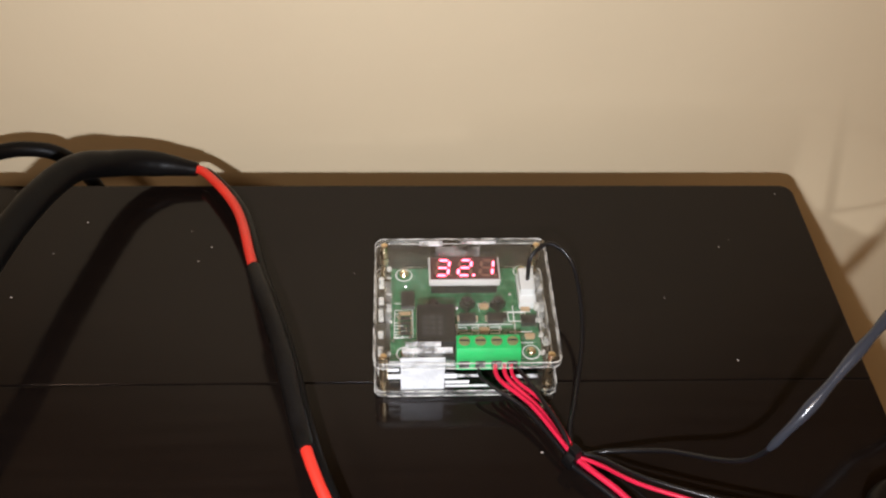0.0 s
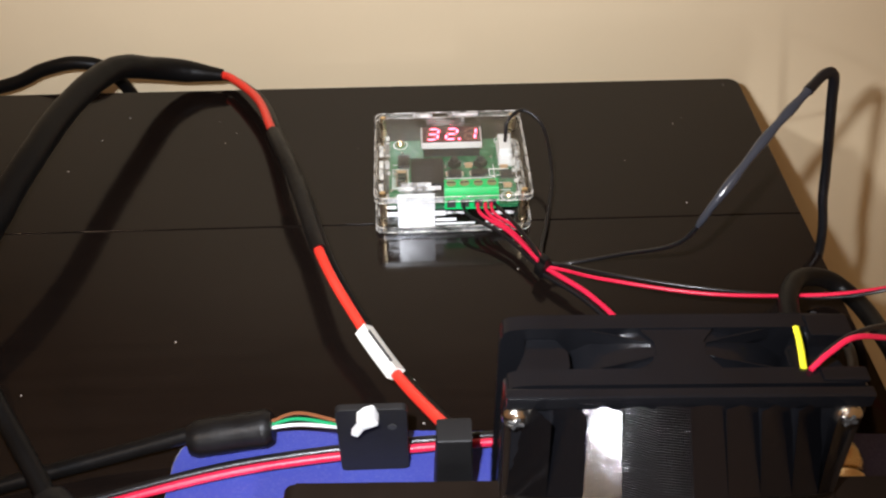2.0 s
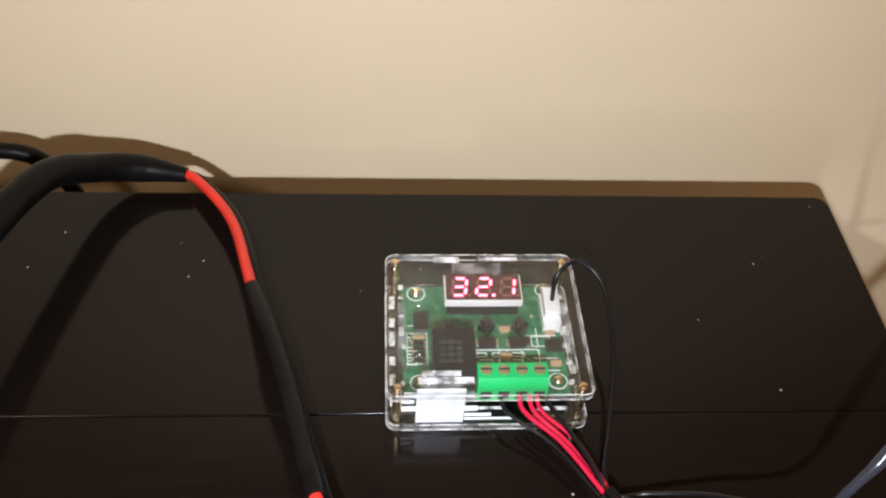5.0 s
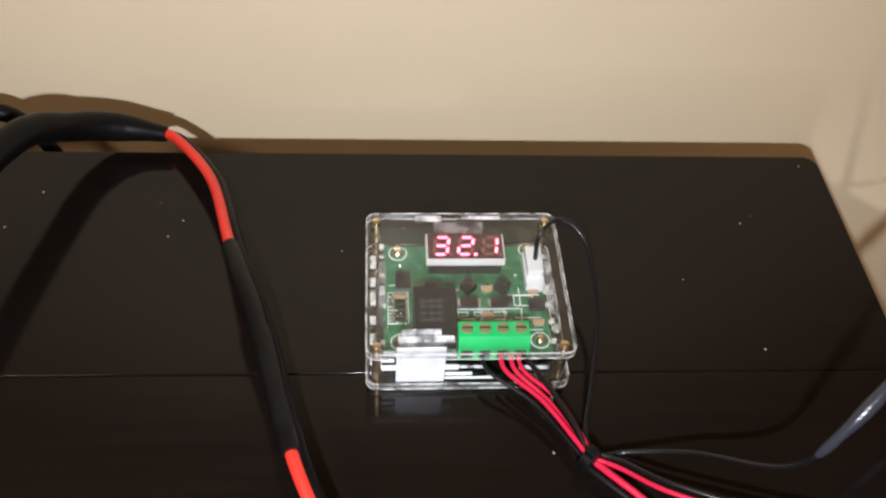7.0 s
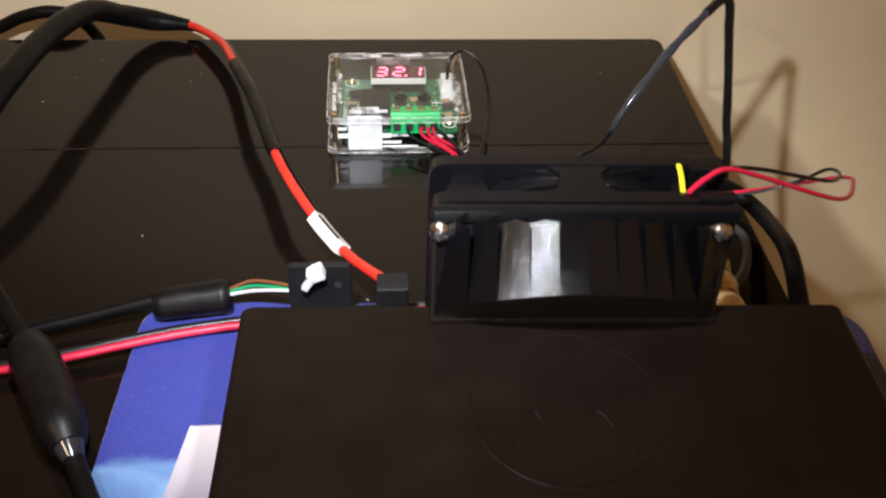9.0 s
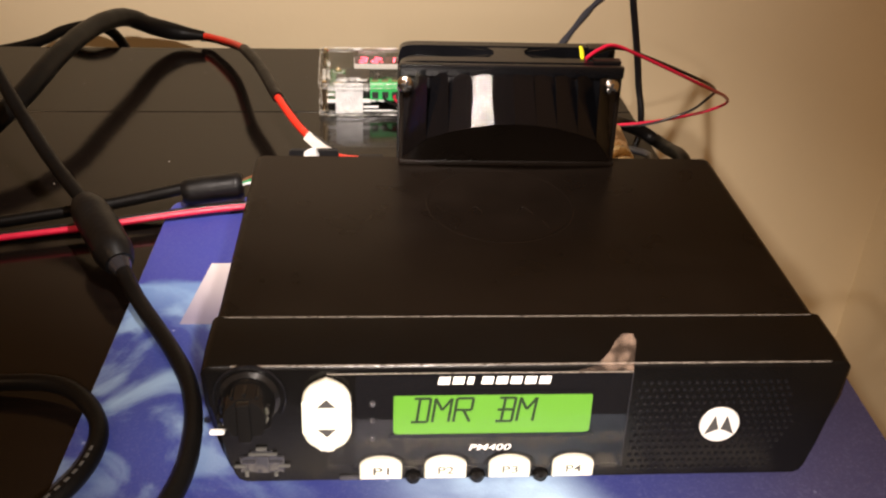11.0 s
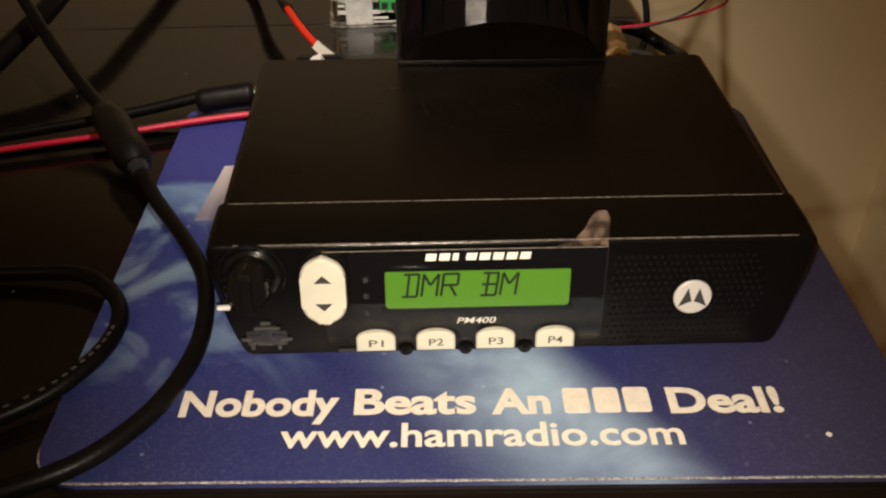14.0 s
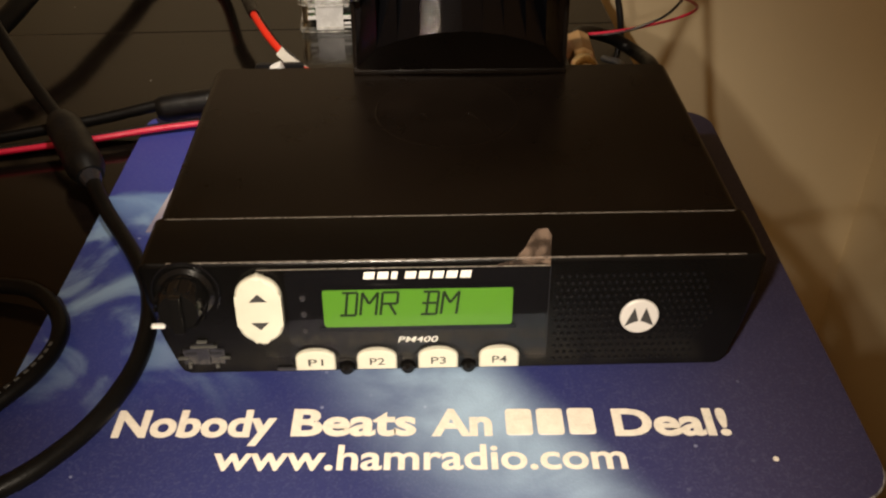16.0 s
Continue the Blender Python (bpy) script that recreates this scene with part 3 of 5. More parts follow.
part("arrow_mark", prism([(-0.0024, 0.0032), (0.0024, 0.0032), (0, 0.0056)], 0.0029, 0.00308), DARKINK, rocker)
part("arrow_mark", prism([(-0.0024, -0.0034), (0, -0.0058), (0.0024, -0.0034)], 0.0029, 0.00308), DARKINK, rocker)
for z in (0.0302, 0.0250, 0.0196):
    part("indicator_lens", lathe([(0.0010, 0.0), (0.0010, 0.0004), (0.0006, 0.0009), (0.0001, 0.0010)], 14), GUNMETAL, radio, m=on_face(-0.0412, z, 0.0004))

# volume knob with a skirt and finger ridges, and the microphone jack
knob = part("volume_knob", lathe([(0.0078, 0.0), (0.0078, 0.0010), (0.0066, 0.0016), (0.0062, 0.0085), (0.0052, 0.0100), (0.0001, 0.0102)], 36), KNOB, radio, "black rotary volume knob", on_face(-0.0722, 0.0325))
for k in range(12):
    a = 2 * math.pi * k / 12
    part("knob_ridge", box(-0.0005, 0.0005, 0.0060, 0.0068, 0.0022, 0.0088, 0.0002), KNOB, knob, m=Matrix.Rotation(a, 4, "Z"))
part("knob_ring", tube([Vector((0.0090 * math.cos(radians(a)), 0.0092 * math.sin(radians(a)), 0.0006)) for a in range(-30, 191, 10)], 0.0004, 8), GLOSSY, knob, "raised glossy rim")
part("knob_grip", box(-0.0016, 0.0016, -0.0056, 0.0058, 0.0098, 0.0122, 0.0006), KNOB, knob, "raised finger grip")
part("knob_pointer", prism(rounded(-0.0106, -0.0068, -0.0107, -0.0095, 0.0005, 4), 0.0004, 0.0016, bevel=0.0002), INK, knob, "white pointer mark")
jack = part("microphone_jack", prism([(-0.0058, -0.0034), (0.0058, -0.0034), (0.0058, 0.0016), (0.0028, 0.0016), (0.0028, 0.0032), (-0.0028, 0.0032), (-0.0028, 0.0016), (-0.0058, 0.0016)], -0.001, 0.0006, bevel=0.0003), GUNMETAL, radio, "dark moulded jack cover", on_face(-0.0700, 0.0124))
PALEJACK = material("worn_grey_contact", (0.06, 0.06, 0.055), 0.3, bump=0.1, scale=900)
for x0, x1, z0, z1 in ((-0.0072, -0.0044, -0.0014, -0.0007), (0.0042, 0.0072, -0.0014, -0.0007), (-0.0014, 0.0014, 0.0040, 0.0048), (-0.0034, 0.0040, 0.0024, 0.0030), (-0.0046, -0.0036, -0.0044, -0.0024), (0.0030, 0.0040, -0.0044, -0.0030)):
    part("jack_contact", box(x0, x1, z0, z1, 0.0003, 0.0012, 0.0002), PALEJACK, jack, "worn grey contact")
part("jack_rib", box(-0.0018, 0.0018, -0.003, 0.0026, 0.0004, 0.0014, 0.0003), GUNMETAL, jack)
part("jack_rib", box(-0.0052, 0.0052, -0.0006, 0.0006, 0.0004, 0.0011, 0.0003), GUNMETAL, jack)

# raised rims round the keys, the foot rail and the edges of the film
for k in range(4):
    x = -0.0390 + k * 0.01717
    arc = [Vector((0.0070 * math.cos(radians(a)), -0.0004 + 0.0046 * math.sin(radians(a)), 0.0006)) for a in range(-20, 201, 20)]
    part("key_rim", tube(arc, 0.00035, 8), GLOSSY, radio, "", on_face(x, 0.0104))
part("foot_rail", box(-0.0060, 0.0, -0.0006, 0.0006, 0.0, 0.0009, 0.0003), GUNMETAL, radio, "", on_face(-0.0440, 0.0068))
part("film_edge", tube([Vector((-0.0496, 0.0, 0.0)), Vector((-0.02, 0.0001, 0.0)), Vector((0.0285, 0.0, 0.0))], 0.00016, 6), GLINTLINE, radio, "bright edge of the clear film", on_face(-0.003, 0.0396, 0.0012))
part("film_edge", tube([Vector((0.0, -0.0145, 0.0)), Vector((0.0, 0.0, 0.0001)), Vector((0.0, 0.0155, 0.0))], 0.00012, 6), GUNMETAL, radio, "edge of the clear film", on_face(0.0256, 0.0238, 0.0010))

# loudspeaker grille of small diamond studs, and the round emblem
grille = bmesh.new()
for i in range(22):
    for j in range(14):
        x, z = 0.0280 + i * 0.0020 + (0.0010 if j % 2 else 0), -0.0140 + j * 0.0021
        if (x - 0.051) ** 2 + (z - 0.0) ** 2 < 0.0066 ** 2 or x > 0.0715 - abs(z - 0.002) * 0.3:
            continue
        rings = [[grille.verts.new((x + r * math.cos(q * math.pi / 3), z + r * math.sin(q * math.pi / 3), h)) for q in range(6)] for r, h in ((0.0007, 0.0), (0.0005, 0.0004))]
        tip = grille.verts.new((x, z, 0.00058))
        for q in range(6):
            grille.faces.new((rings[0][q], rings[0][(q + 1) % 6], rings[1][(q + 1) % 6], rings[1][q]))
            grille.faces.new((rings[1][q], rings[1][(q + 1) % 6], tip))
part("speaker_grille", grille, GLOSSY, radio, "black studded loudspeaker grille", on_face(0, 0.0222))
emblem = part("emblem", lathe([(0.0054, 0.0), (0.0054, 0.0004), (0.0051, 0.0007), (0.0001, 0.0007)], 32), SILVER, radio, "round silver emblem", on_face(0.0512, 0.0222))
for sx in (-1, 1):
    part("emblem_mark", prism([(0.0003 * sx, -0.0012), (0.0012 * sx, -0.0014), (0.0040 * sx, -0.0028), (0.0016 * sx, 0.0031)], 0.0006, 0.0009), DARKINK, emblem)

# loose clear film over the window, with its pull tab standing up past the top edge
film = bmesh.new()
rows = [(-0.0140, 0.0009), (0.0, 0.0010), (0.0160, 0.0012)]
grid = [[film.verts.new((x, h, o)) for x in (-0.0500, -0.02, 0.0, 0.0285)] for h, o in rows]
for a, b in zip(grid, grid[1:]):
    for k in range(3):
        film.faces.new((a[k], a[k + 1], b[k + 1], b[k]))
tab = [(0.0285, 0.0160, 0.0012), (0.0285, 0.0240, -0.0002), (0.0275, 0.0258, -0.0008), (0.0248, 0.0258, -0.0008), (0.0232, 0.0240, -0.0003), (0.0216, 0.0208, 0.0004), (0.0188, 0.0178, 0.0010), (0.0140, 0.0161, 0.0012)]
ob = part("clear_film", film, FILM, radio, "loose clear protective film with raised tab", on_face(-0.003, 0.0238))
ob.visible_shadow = False
flap = bmesh.new()
flap.faces.new([flap.verts.new(p) for p in tab])
bmesh.ops.solidify(flap, geom=flap.faces[:], thickness=0.00015)
# brown haze in the tab's colour stands in for its reflections
ob = part("film_tab", flap, frosted_material("sheen_tinted_film", (0.30, 0.21, 0.16), 0.05, 0.26), radio, "clear raised pull tab with brown sheen painted in", on_face(-0.003, 0.0238))
ob.visible_shadow = False

# low ring added on the top cover for the duct's reflected arc, with embossed peaks
ring = bmesh.new()
for r0, r1, h in ((0.0236, 0.0246, 0.00013),):
    n = 72
    prof = ((r0, 0.0), (r0 + 0.0003, h), (r1 - 0.0003, h), (r1, 0.0))
    rr = [[ring.verts.new((r * math.cos(2 * math.pi * k / n), r * math.sin(2 * math.pi * k / n), z)) for k in range(n)] for r, z in prof]
    for a, b in zip(rr, rr[1:]):
        for k in range(n):
            ring.faces.new((a[k], a[(k + 1) % n], b[(k + 1) % n], b[k]))
part("reflected_arc_ring", ring, CASE, radio, "", Matrix.Translation((0.0008, 0.0855, TOP)))
for sx in (-1, 1):
    line = glide([(sx * 0.0150, 0.0700, TOP - 0.0002), (sx * 0.0142, 0.0722, TOP - 0.0001), (sx * 0.0120, 0.0775, TOP - 0.00042), (sx * 0.0078, 0.0832, TOP + 0.0002), (sx * 0.0046, 0.0778, TOP - 0.00042), (sx * 0.0005, 0.0715, TOP - 0.00038)])
    part("embossed_peak", tube(line, 0.0004, 8), CASE, radio)

# ---- the fan and its duct behind the radio ----
FX = 0.0130
fan = thing("cooling_fan", "square black plastic cooling fan standing behind the radio", "fan", pose(FX, 0.1203, 0.003, 0, 0, -1.6))
FS, FT = 0.0385, 0.0196


def ring_of(bm, profile, n, squareness=0.0):
    """Closed rings round the fan's axis; profile: (radius or None for the square outline, y)."""
    rings = []
    for r, y in profile:
        ring = []
        for k in range(n):
            # crowded towards the corners of the square
            q, u = divmod(4 * (k + 0.5) / n, 1)
            u = 2 * u - 1
            a = math.pi / 2 * q + math.pi / 4 * (1 + math.copysign(abs(u) ** 1.8, u))
            c, s = math.cos(a), math.sin(a)
            if r is None:
                p = 22.0
                d = FS / (abs(c) ** p + abs(s) ** p) ** (1 / p)
            else:
                d = r
            ring.append(bm.verts.new((d * c, y, FS + d * s)))
        rings.append(ring)
    for i, a in enumerate(rings):
        b = rings[(i + 1) % len(rings)]
        for k in range(n):
            bm.faces.new((a[k], a[(k + 1) % n], b[(k + 1) % n], b[k]))
    return bm


for y0, y1 in ((0.0, 0.0042), (FT - 0.0040, FT)):
    part("flange", ring_of(bmesh.new(), ((None, y0), (None, y1), (0.0362, y1), (0.0362, y0)), 96), FANP, fan)
part("barrel", ring_of(bmesh.new(), ((0.0381, 0.004), (0.0378, 0.0070), (0.0378, FT - 0.0070), (0.0381, FT - 0.0038), (0.0360, FT - 0.0038), (0.0360, 0.004)), 72), FANP, fan)
for sx in (-1, 1):
    for sz in (-1, 1):
        # bevelled corner block between the two flanges
        post = prism([(sx * 0.0372, 0.0040), (sx * 0.0262, 0.0040), (sx * 0.0236, 0.0076), (sx * 0.0236, 0.0118), (sx * 0.0262, FT - 0.0039), (sx * 0.0330, FT - 0.0039), (sx * 0.0330, 0.0110), (sx * 0.0345, 0.0076)], FS + sz * 0.0352, FS + sz * 0.0280, bevel=0.0004)
        part("corner_post", post, FANP, fan)
        part("bolt_eye", moved(lathe([(0.0036, -0.0002), (0.0036, 0.0004), (0.0024, 0.0004), (0.0024, -0.0002)], 20, "y"), sx * 0.0333, FT, FS + sz * 0.0333), FANP, fan)
part("hub", moved(lathe([(0.015, 0.002), (0.0155, 0.004), (0.0155, 0.016), (0.0145, 0.0175)], 32, "y"), 0, 0, FS), FANP, fan)
for k in range(7):
    bm = bmesh.new()
    cols = []
    for i in range(6):
        r = 0.015 + 0.0205 * i / 5
        cols.append([bm.verts.new((0.0105 * (j / 3 - 0.5) * (0.8 + 0.5 * i / 5), 0.004 + 0.0110 * (j / 3), r)) for j in range(4)])
    for a, b in zip(cols, cols[1:]):
        for j in range(3):
            bm.faces.new((a[j], a[j + 1], b[j + 1], b[j]))
    bmesh.ops.solidify(bm, geom=bm.faces[:], thickness=0.0012)
    part("blade", bm, FANP, fan, m=Matrix.Translation((0, 0, FS)) @ Matrix.Rotation(2 * math.pi * k / 7 + 0.3, 4, "Y"))
for a in (35, 145, 270):
    part("strut", moved(box(0.014, 0.0366, FT - 0.0045, FT - 0.001, -0.002, 0.002, 0.0006), m=Matrix.Translation((0, 0, FS)) @ Matrix.Rotation(radians(a), 4, "Y")), FANP, fan)
# waisted web over the top of the barrel, with sloping ribs that run out to the flanges
part("top_web", prism([(-0.0085, 0.0041), (0.0085, 0.0041), (0.0052, 0.0080), (0.0052, 0.0120), (0.0085, FT - 0.0039), (-0.0085, FT - 0.0039), (-0.0052, 0.0120), (-0.0052, 0.0080)], 2 * FS - 0.0012, 2 * FS - 0.0003, bevel=0.0002), FANP, fan)
for sx in (-1, 1):
    for y, d in ((0.0041, 1), (FT - 0.0039, -1)):
        part("web_rib", prism([(sx * 0.0060, y + d * 0.0040), (sx * 0.0068, y + d * 0.0036), (sx * 0.0215, y), (sx * 0.0190, y)], 2 * FS - 0.0040, 2 * FS - 0.0004, bevel=0.0002), FANP, fan)
part("lead_clip", box(0.0287, 0.0383, FT - 0.0070, FT - 0.0006, 2 * FS - 0.0040, 2 * FS + 0.0006, 0.0006), FANP, fan)
part("lead_clip", box(0.0280, 0.0378, 0.0004, 0.0040, 2 * FS - 0.0010, 2 * FS + 0.0006, 0.0005), FANP, fan)
part("yellow_mark", tube(glide([(0.0262, FT - 0.0044, 2 * FS + 0.0004), (0.0256, 0.0100, 2 * FS + 0.0006), (0.0246, 0.0036, 2 * FS + 0.0004)], 5), 0.0007, 8, 0.5), YELLOW, fan, "bright yellow wire stripe")
duct = thing("fan_duct", "ribbed black printed fan duct with an arched lower edge", "fan duct", pose(FX, 0.1201, 0.0437, 0, 0, -1.6))
EDGES = (-0.0372, -0.0292, -0.0220, -0.0144, -0.0072, 0.0, 0.0072, 0.0144, 0.0220, 0.0292, 0.0372)
HOODTOP = 0.0328


def bulge(x):
    """How far the hood swells at x: 1 in the middle, 0 at its sides."""
    inner = 1 - (x / 0.045) ** 2
    return max(0.0, min(inner, 0.66 * (0.0372 - abs(x)) / 0.0092))


for x0, x1 in zip(EDGES, EDGES[1:]):
    # flat facet that leans out from the rim to the arched lower edge
    bm = bmesh.new()
    p, q = (Vector((x, -0.0044 - 0.0131 * bulge(x), 0.0022 + 0.0190 * bulge(x))) for x in (x0, x1))
    xm = (x0 + x1) / 2
    t = Vector((xm, -0.0018 - 0.0012 * bulge(xm), HOODTOP + 0.0004))
    n = (q - p).cross(t - p)
    tops = [Vector((x, t.y - n.x * (x - xm) / n.y, t.z)) for x in (x0, x1)]
    bm.faces.new([bm.verts.new(v) for v in (p, q, tops[1], tops[0])])
    part("facet", mesh_of("facet", bm, PRINTED, smooth=False), PRINTED, duct)
back = bmesh.new()
cols = [[back.verts.new(Vector((x, -0.0008 - 0.0010 * bulge(x), HOODTOP)).lerp(Vector((x, -0.0036 - 0.0131 * bulge(x), 0.0022 + 0.0190 * bulge(x))), j / 6)) for j in range(7)] for x in EDGES]
for a, b in zip(cols, cols[1:]):
    for j in range(6):
        back.faces.new((a[j + 1], b[j + 1], b[j], a[j]))
part("hood_back", back, FANP, duct)
# small lid that closes the hood under the rim
part("hood_lid", prism([(x, -0.0016 - 0.0012 * bulge(x)) for x in EDGES] + [(0.0372, 0.0), (-0.0372, 0.0)], HOODTOP + 0.0004, HOODTOP + 0.0012), CASE, duct)


def hood_floor():
    """Underside from the arched edge back down to the straight lip."""
    bm = bmesh.new()
    n = 24
    cols = []
    for i in range(n + 1):
        x = -0.0372 + 0.0744 * i / n
        top = (x, -0.0042 - 0.0131 * bulge(x), 0.0020 + 0.0190 * bulge(x))
        low = (x, -0.0050, 0.0010)
        cols.append([bm.verts.new(tuple(a + (b - a) * j / 3 for a, b in zip(top, low))) for j in range(4)])
    for a, b in zip(cols, cols[1:]):
        for j in range(3):
            bm.faces.new((a[j + 1], b[j + 1], b[j], a[j]))
    return bm


part("arch_panel", hood_floor(), CASE, duct)
part("lower_lip", box(-0.0382, 0.0382, -0.0062, -0.0040, 0.0002, 0.0022, 0.0005), CASE, duct)
part("back_plate", box(-0.0380, 0.0380, -0.0012, 0.0, 0.0003, 0.0300, 0.0003), CASE, duct)
for sx in (-1, 1):
    part("side_panel", prism([(-0.0046, 0.0003), (0.0, 0.0003), (0.0, 0.0300), (-0.0014, 0.0300)], sx * 0.0374 - 0.0008, sx * 0.0374 + 0.0008, "x", bevel=0.0003), CASE, duct)
part("top_rim", box(-0.0382, 0.0382, -0.0030, -0.0002, 0.0318, 0.0360, 0.0006), FANP, duct)


def screw(parent, m):
    head = part("screw", lathe([(0.0030, 0.0), (0.0030, 0.0008), (0.0024, 0.0016), (0.0010, 0.0020), (0.0001, 0.0020)], 20, "-y"), STEEL, parent, "bright steel screw", m)
    for a in (20, 110):
        part("screw_slot", moved(box(-0.0017, 0.0017, -0.0023, -0.0018, -0.0003, 0.0003), m=Matrix.Rotation(radians(a), 4, "Y")), DARKINK, head)


for sx in (-1, 1):
    screw(duct, Matrix.Translation((sx * 0.0350 - 0.001, -0.0022, 0.0290)))

# ---- leads ----


def lead(name, label, pieces, category="cable", group=""):
    """A cable with its wires and sleeves as parts: (part name, points, radius, material, label)."""
    ob = thing(name, label, category, group=group)
    for pname, line, r, mat, plabel in pieces:
        part(pname, tube(line, r, 18 if callable(r) or r > 0.002 else 10, wobble=0.04), mat, ob, plabel)
    return ob


# thick supply cable that arches to the back edge and parts into red and black wires
arch = glide([(-0.268, 0.080, 0.006), (-0.220, 0.158, 0.008), (-0.192, 0.215, 0.021), (-0.1815, 0.262, 0.0285), (-0.1750, 0.304, 0.0285), (-0.1660, 0.336, 0.0240), (-0.1550, 0.3520, 0.0140), (-0.1420, 0.3585, 0.0080), (-0.1270, 0.3570, 0.0066)])
power = glide([(-0.1300, 0.3575, 0.0066), (-0.1232, 0.3540, 0.0072), (-0.1080, 0.3291, 0.0125), (-0.0968, 0.2917, 0.0223), (-0.0858, 0.2608, 0.0240), (-0.0745, 0.2220, 0.0236), (-0.0625, 0.1980, 0.0185), (-0.0492, 0.1735, 0.0190), (-0.0355, 0.1462, 0.0300)], 16)
cut = lambda a, b: power[int(a * (len(power) - 1)):int(b * (len(power) - 1)) + 1]
black_wire = offset_line(power, -0.0024, -0.0026)
supply = lead("power_cable", "thick black power cable splitting into red and black fused wires", [
    ("sheath", arch, lambda u: 0.0050 - 0.0024 * max(0.0, (u - 0.86) / 0.14), RUBBER, "thick black rubber sheath"),
    ("red_wire", power, 0.0017, RED, "orange-red insulated wire"),
    ("black_wire", black_wire, 0.0017, RUBBER, "black insulated wire"),
    ("splice_sleeve", cut(0.375, 0.505), lambda u: 0.0025 + 0.0003 * math.sin(math.pi * u), SHRINK, "black heat-shrink sleeve"),
    ("splice_sleeve", cut(0.50, 0.622), lambda u: 0.0029 - 0.0004 * u, SHRINK, "black heat-shrink sleeve"),
])
flag = part("wire_label", tube(cut(0.778, 0.872), 0.0030, 4, wobble=0.0), PAPER, supply, "white paper label round the wire")
a, b = cut(0.778, 0.872)[0], cut(0.778, 0.872)[-1]
for k in range(9):
    p = a.lerp(b, 0.22 + 0.075 * k) + Vector((0, 0, 0.0031))
    part("label_bar", moved(box(-0.0009, 0.0009, -0.0004, 0.0004, 0, 0.0002), m=Matrix.Translation(p) @ Matrix.Rotation(math.atan2(b.y - a.y, b.x - a.x), 4, "Z")), DARKINK, supply)
part("plug", prism([(-0.0055, 0.0), (0.0055, 0.0), (0.0046, 0.0272), (-0.0046, 0.0272)], -0.004, 0.004, "y", bevel=0.0008), MATT, supply, "black moulded plug", Matrix.Translation((-0.0345, 0.1455, 0.0045)))

# thinner cable behind the arch, along the back edge of the desk
back_line = glide([(-0.400, 0.366, -0.030), (-0.300, 0.366, -0.016), (-0.231, 0.366, -0.003), (-0.208, 0.366, 0.006), (-0.192, 0.366, 0.009), (-0.180, 0.368, 0.003), (-0.173, 0.372, -0.018), (-0.170, 0.374, -0.060)])
lead("thin_cable", "thin black cable humped over the back edge of the desk", [("sheath", back_line, 0.0030, RUBBER, "")])

# lead with a moulded ferrite barrel that loops over the pad
ferrite_line = glide([(-0.214, 0.245, 0.062), (-0.186, 0.200, 0.042), (-0.162, 0.166, 0.025), (-0.1405, 0.1360, 0.0165), (-0.1260, 0.1100, 0.0125), (-0.1140, 0.0875, 0.0075), (-0.0990, 0.0615, 0.0062), (-0.0902, 0.0412, 0.0062), (-0.0868, 0.0190, 0.0062), (-0.0890, -0.0010, 0.0062), (-0.0985, -0.0220, 0.0062), (-0.1180, -0.0385, 0.0058), (-0.160, -0.047, 0.0035), (-0.230, -0.040, 0.0032)])
fl = len(ferrite_line) - 1
ferrite = lead("data_cable", "black data cable with moulded ferrite barrel looped over the pad", [
    ("sheath", ferrite_line, 0.0027, RUBBER, ""),
    ("ferrite_barrel", ferrite_line[int(fl * 0.228):int(fl * 0.335)], lambda u: 0.0070 * (0.72 + 0.28 * min(1, 7 * u, 7 * (1 - u))), SHRINK, "black moulded ferrite barrel"),
    ("strain_relief", ferrite_line[int(fl * 0.33):int(fl * 0.352)], lambda u: 0.0042 - 0.0013 * u, GUNMETAL, "worn grey strain relief"),
])
loop = glide([(-0.260, 0.060, 0.0035), (-0.200, 0.052, 0.0035), (-0.155, 0.050, 0.0040), (-0.130, 0.046, 0.0058), (-0.1165, 0.033, 0.0062), (-0.1125, 0.018, 0.0062), (-0.118, 0.001, 0.0062), (-0.135, -0.014, 0.0045), (-0.180, -0.035, 0.0034), (-0.25, -0.05, 0.0034)])
coil = lead("coiled_cable", "thin black cable bent back over the corner of the pad", [("sheath", loop, 0.0026, RUBBER, "")])
for k in range(12):
    p = loop[62 + k * 2] + Vector((0, 0, 0.0026))
    d = loop[63 + k * 2] - loop[62 + k * 2]
    part("print_bar", moved(box(-0.0008, 0.0008, -0.0004, 0.0004, -0.0001, 0.0002), m=Matrix.Translation(p) @ Matrix.Rotation(math.atan2(d.y, d.x), 4, "Z")), RELAYINK, coil)

# signal lead with its moulded plug and four thin wires, held by a white rivet on the rear plate
sig = glide([(-0.300, 0.120, 0.004), (-0.230, 0.132, 0.004), (-0.180, 0.146, 0.004), (-0.138, 0.157, 0.006), (-0.108, 0.163, 0.010)])
plug_line = glide([(-0.110, 0.1615, 0.0085), (-0.098, 0.1625, 0.0098), (-0.086, 0.1635, 0.0108)])
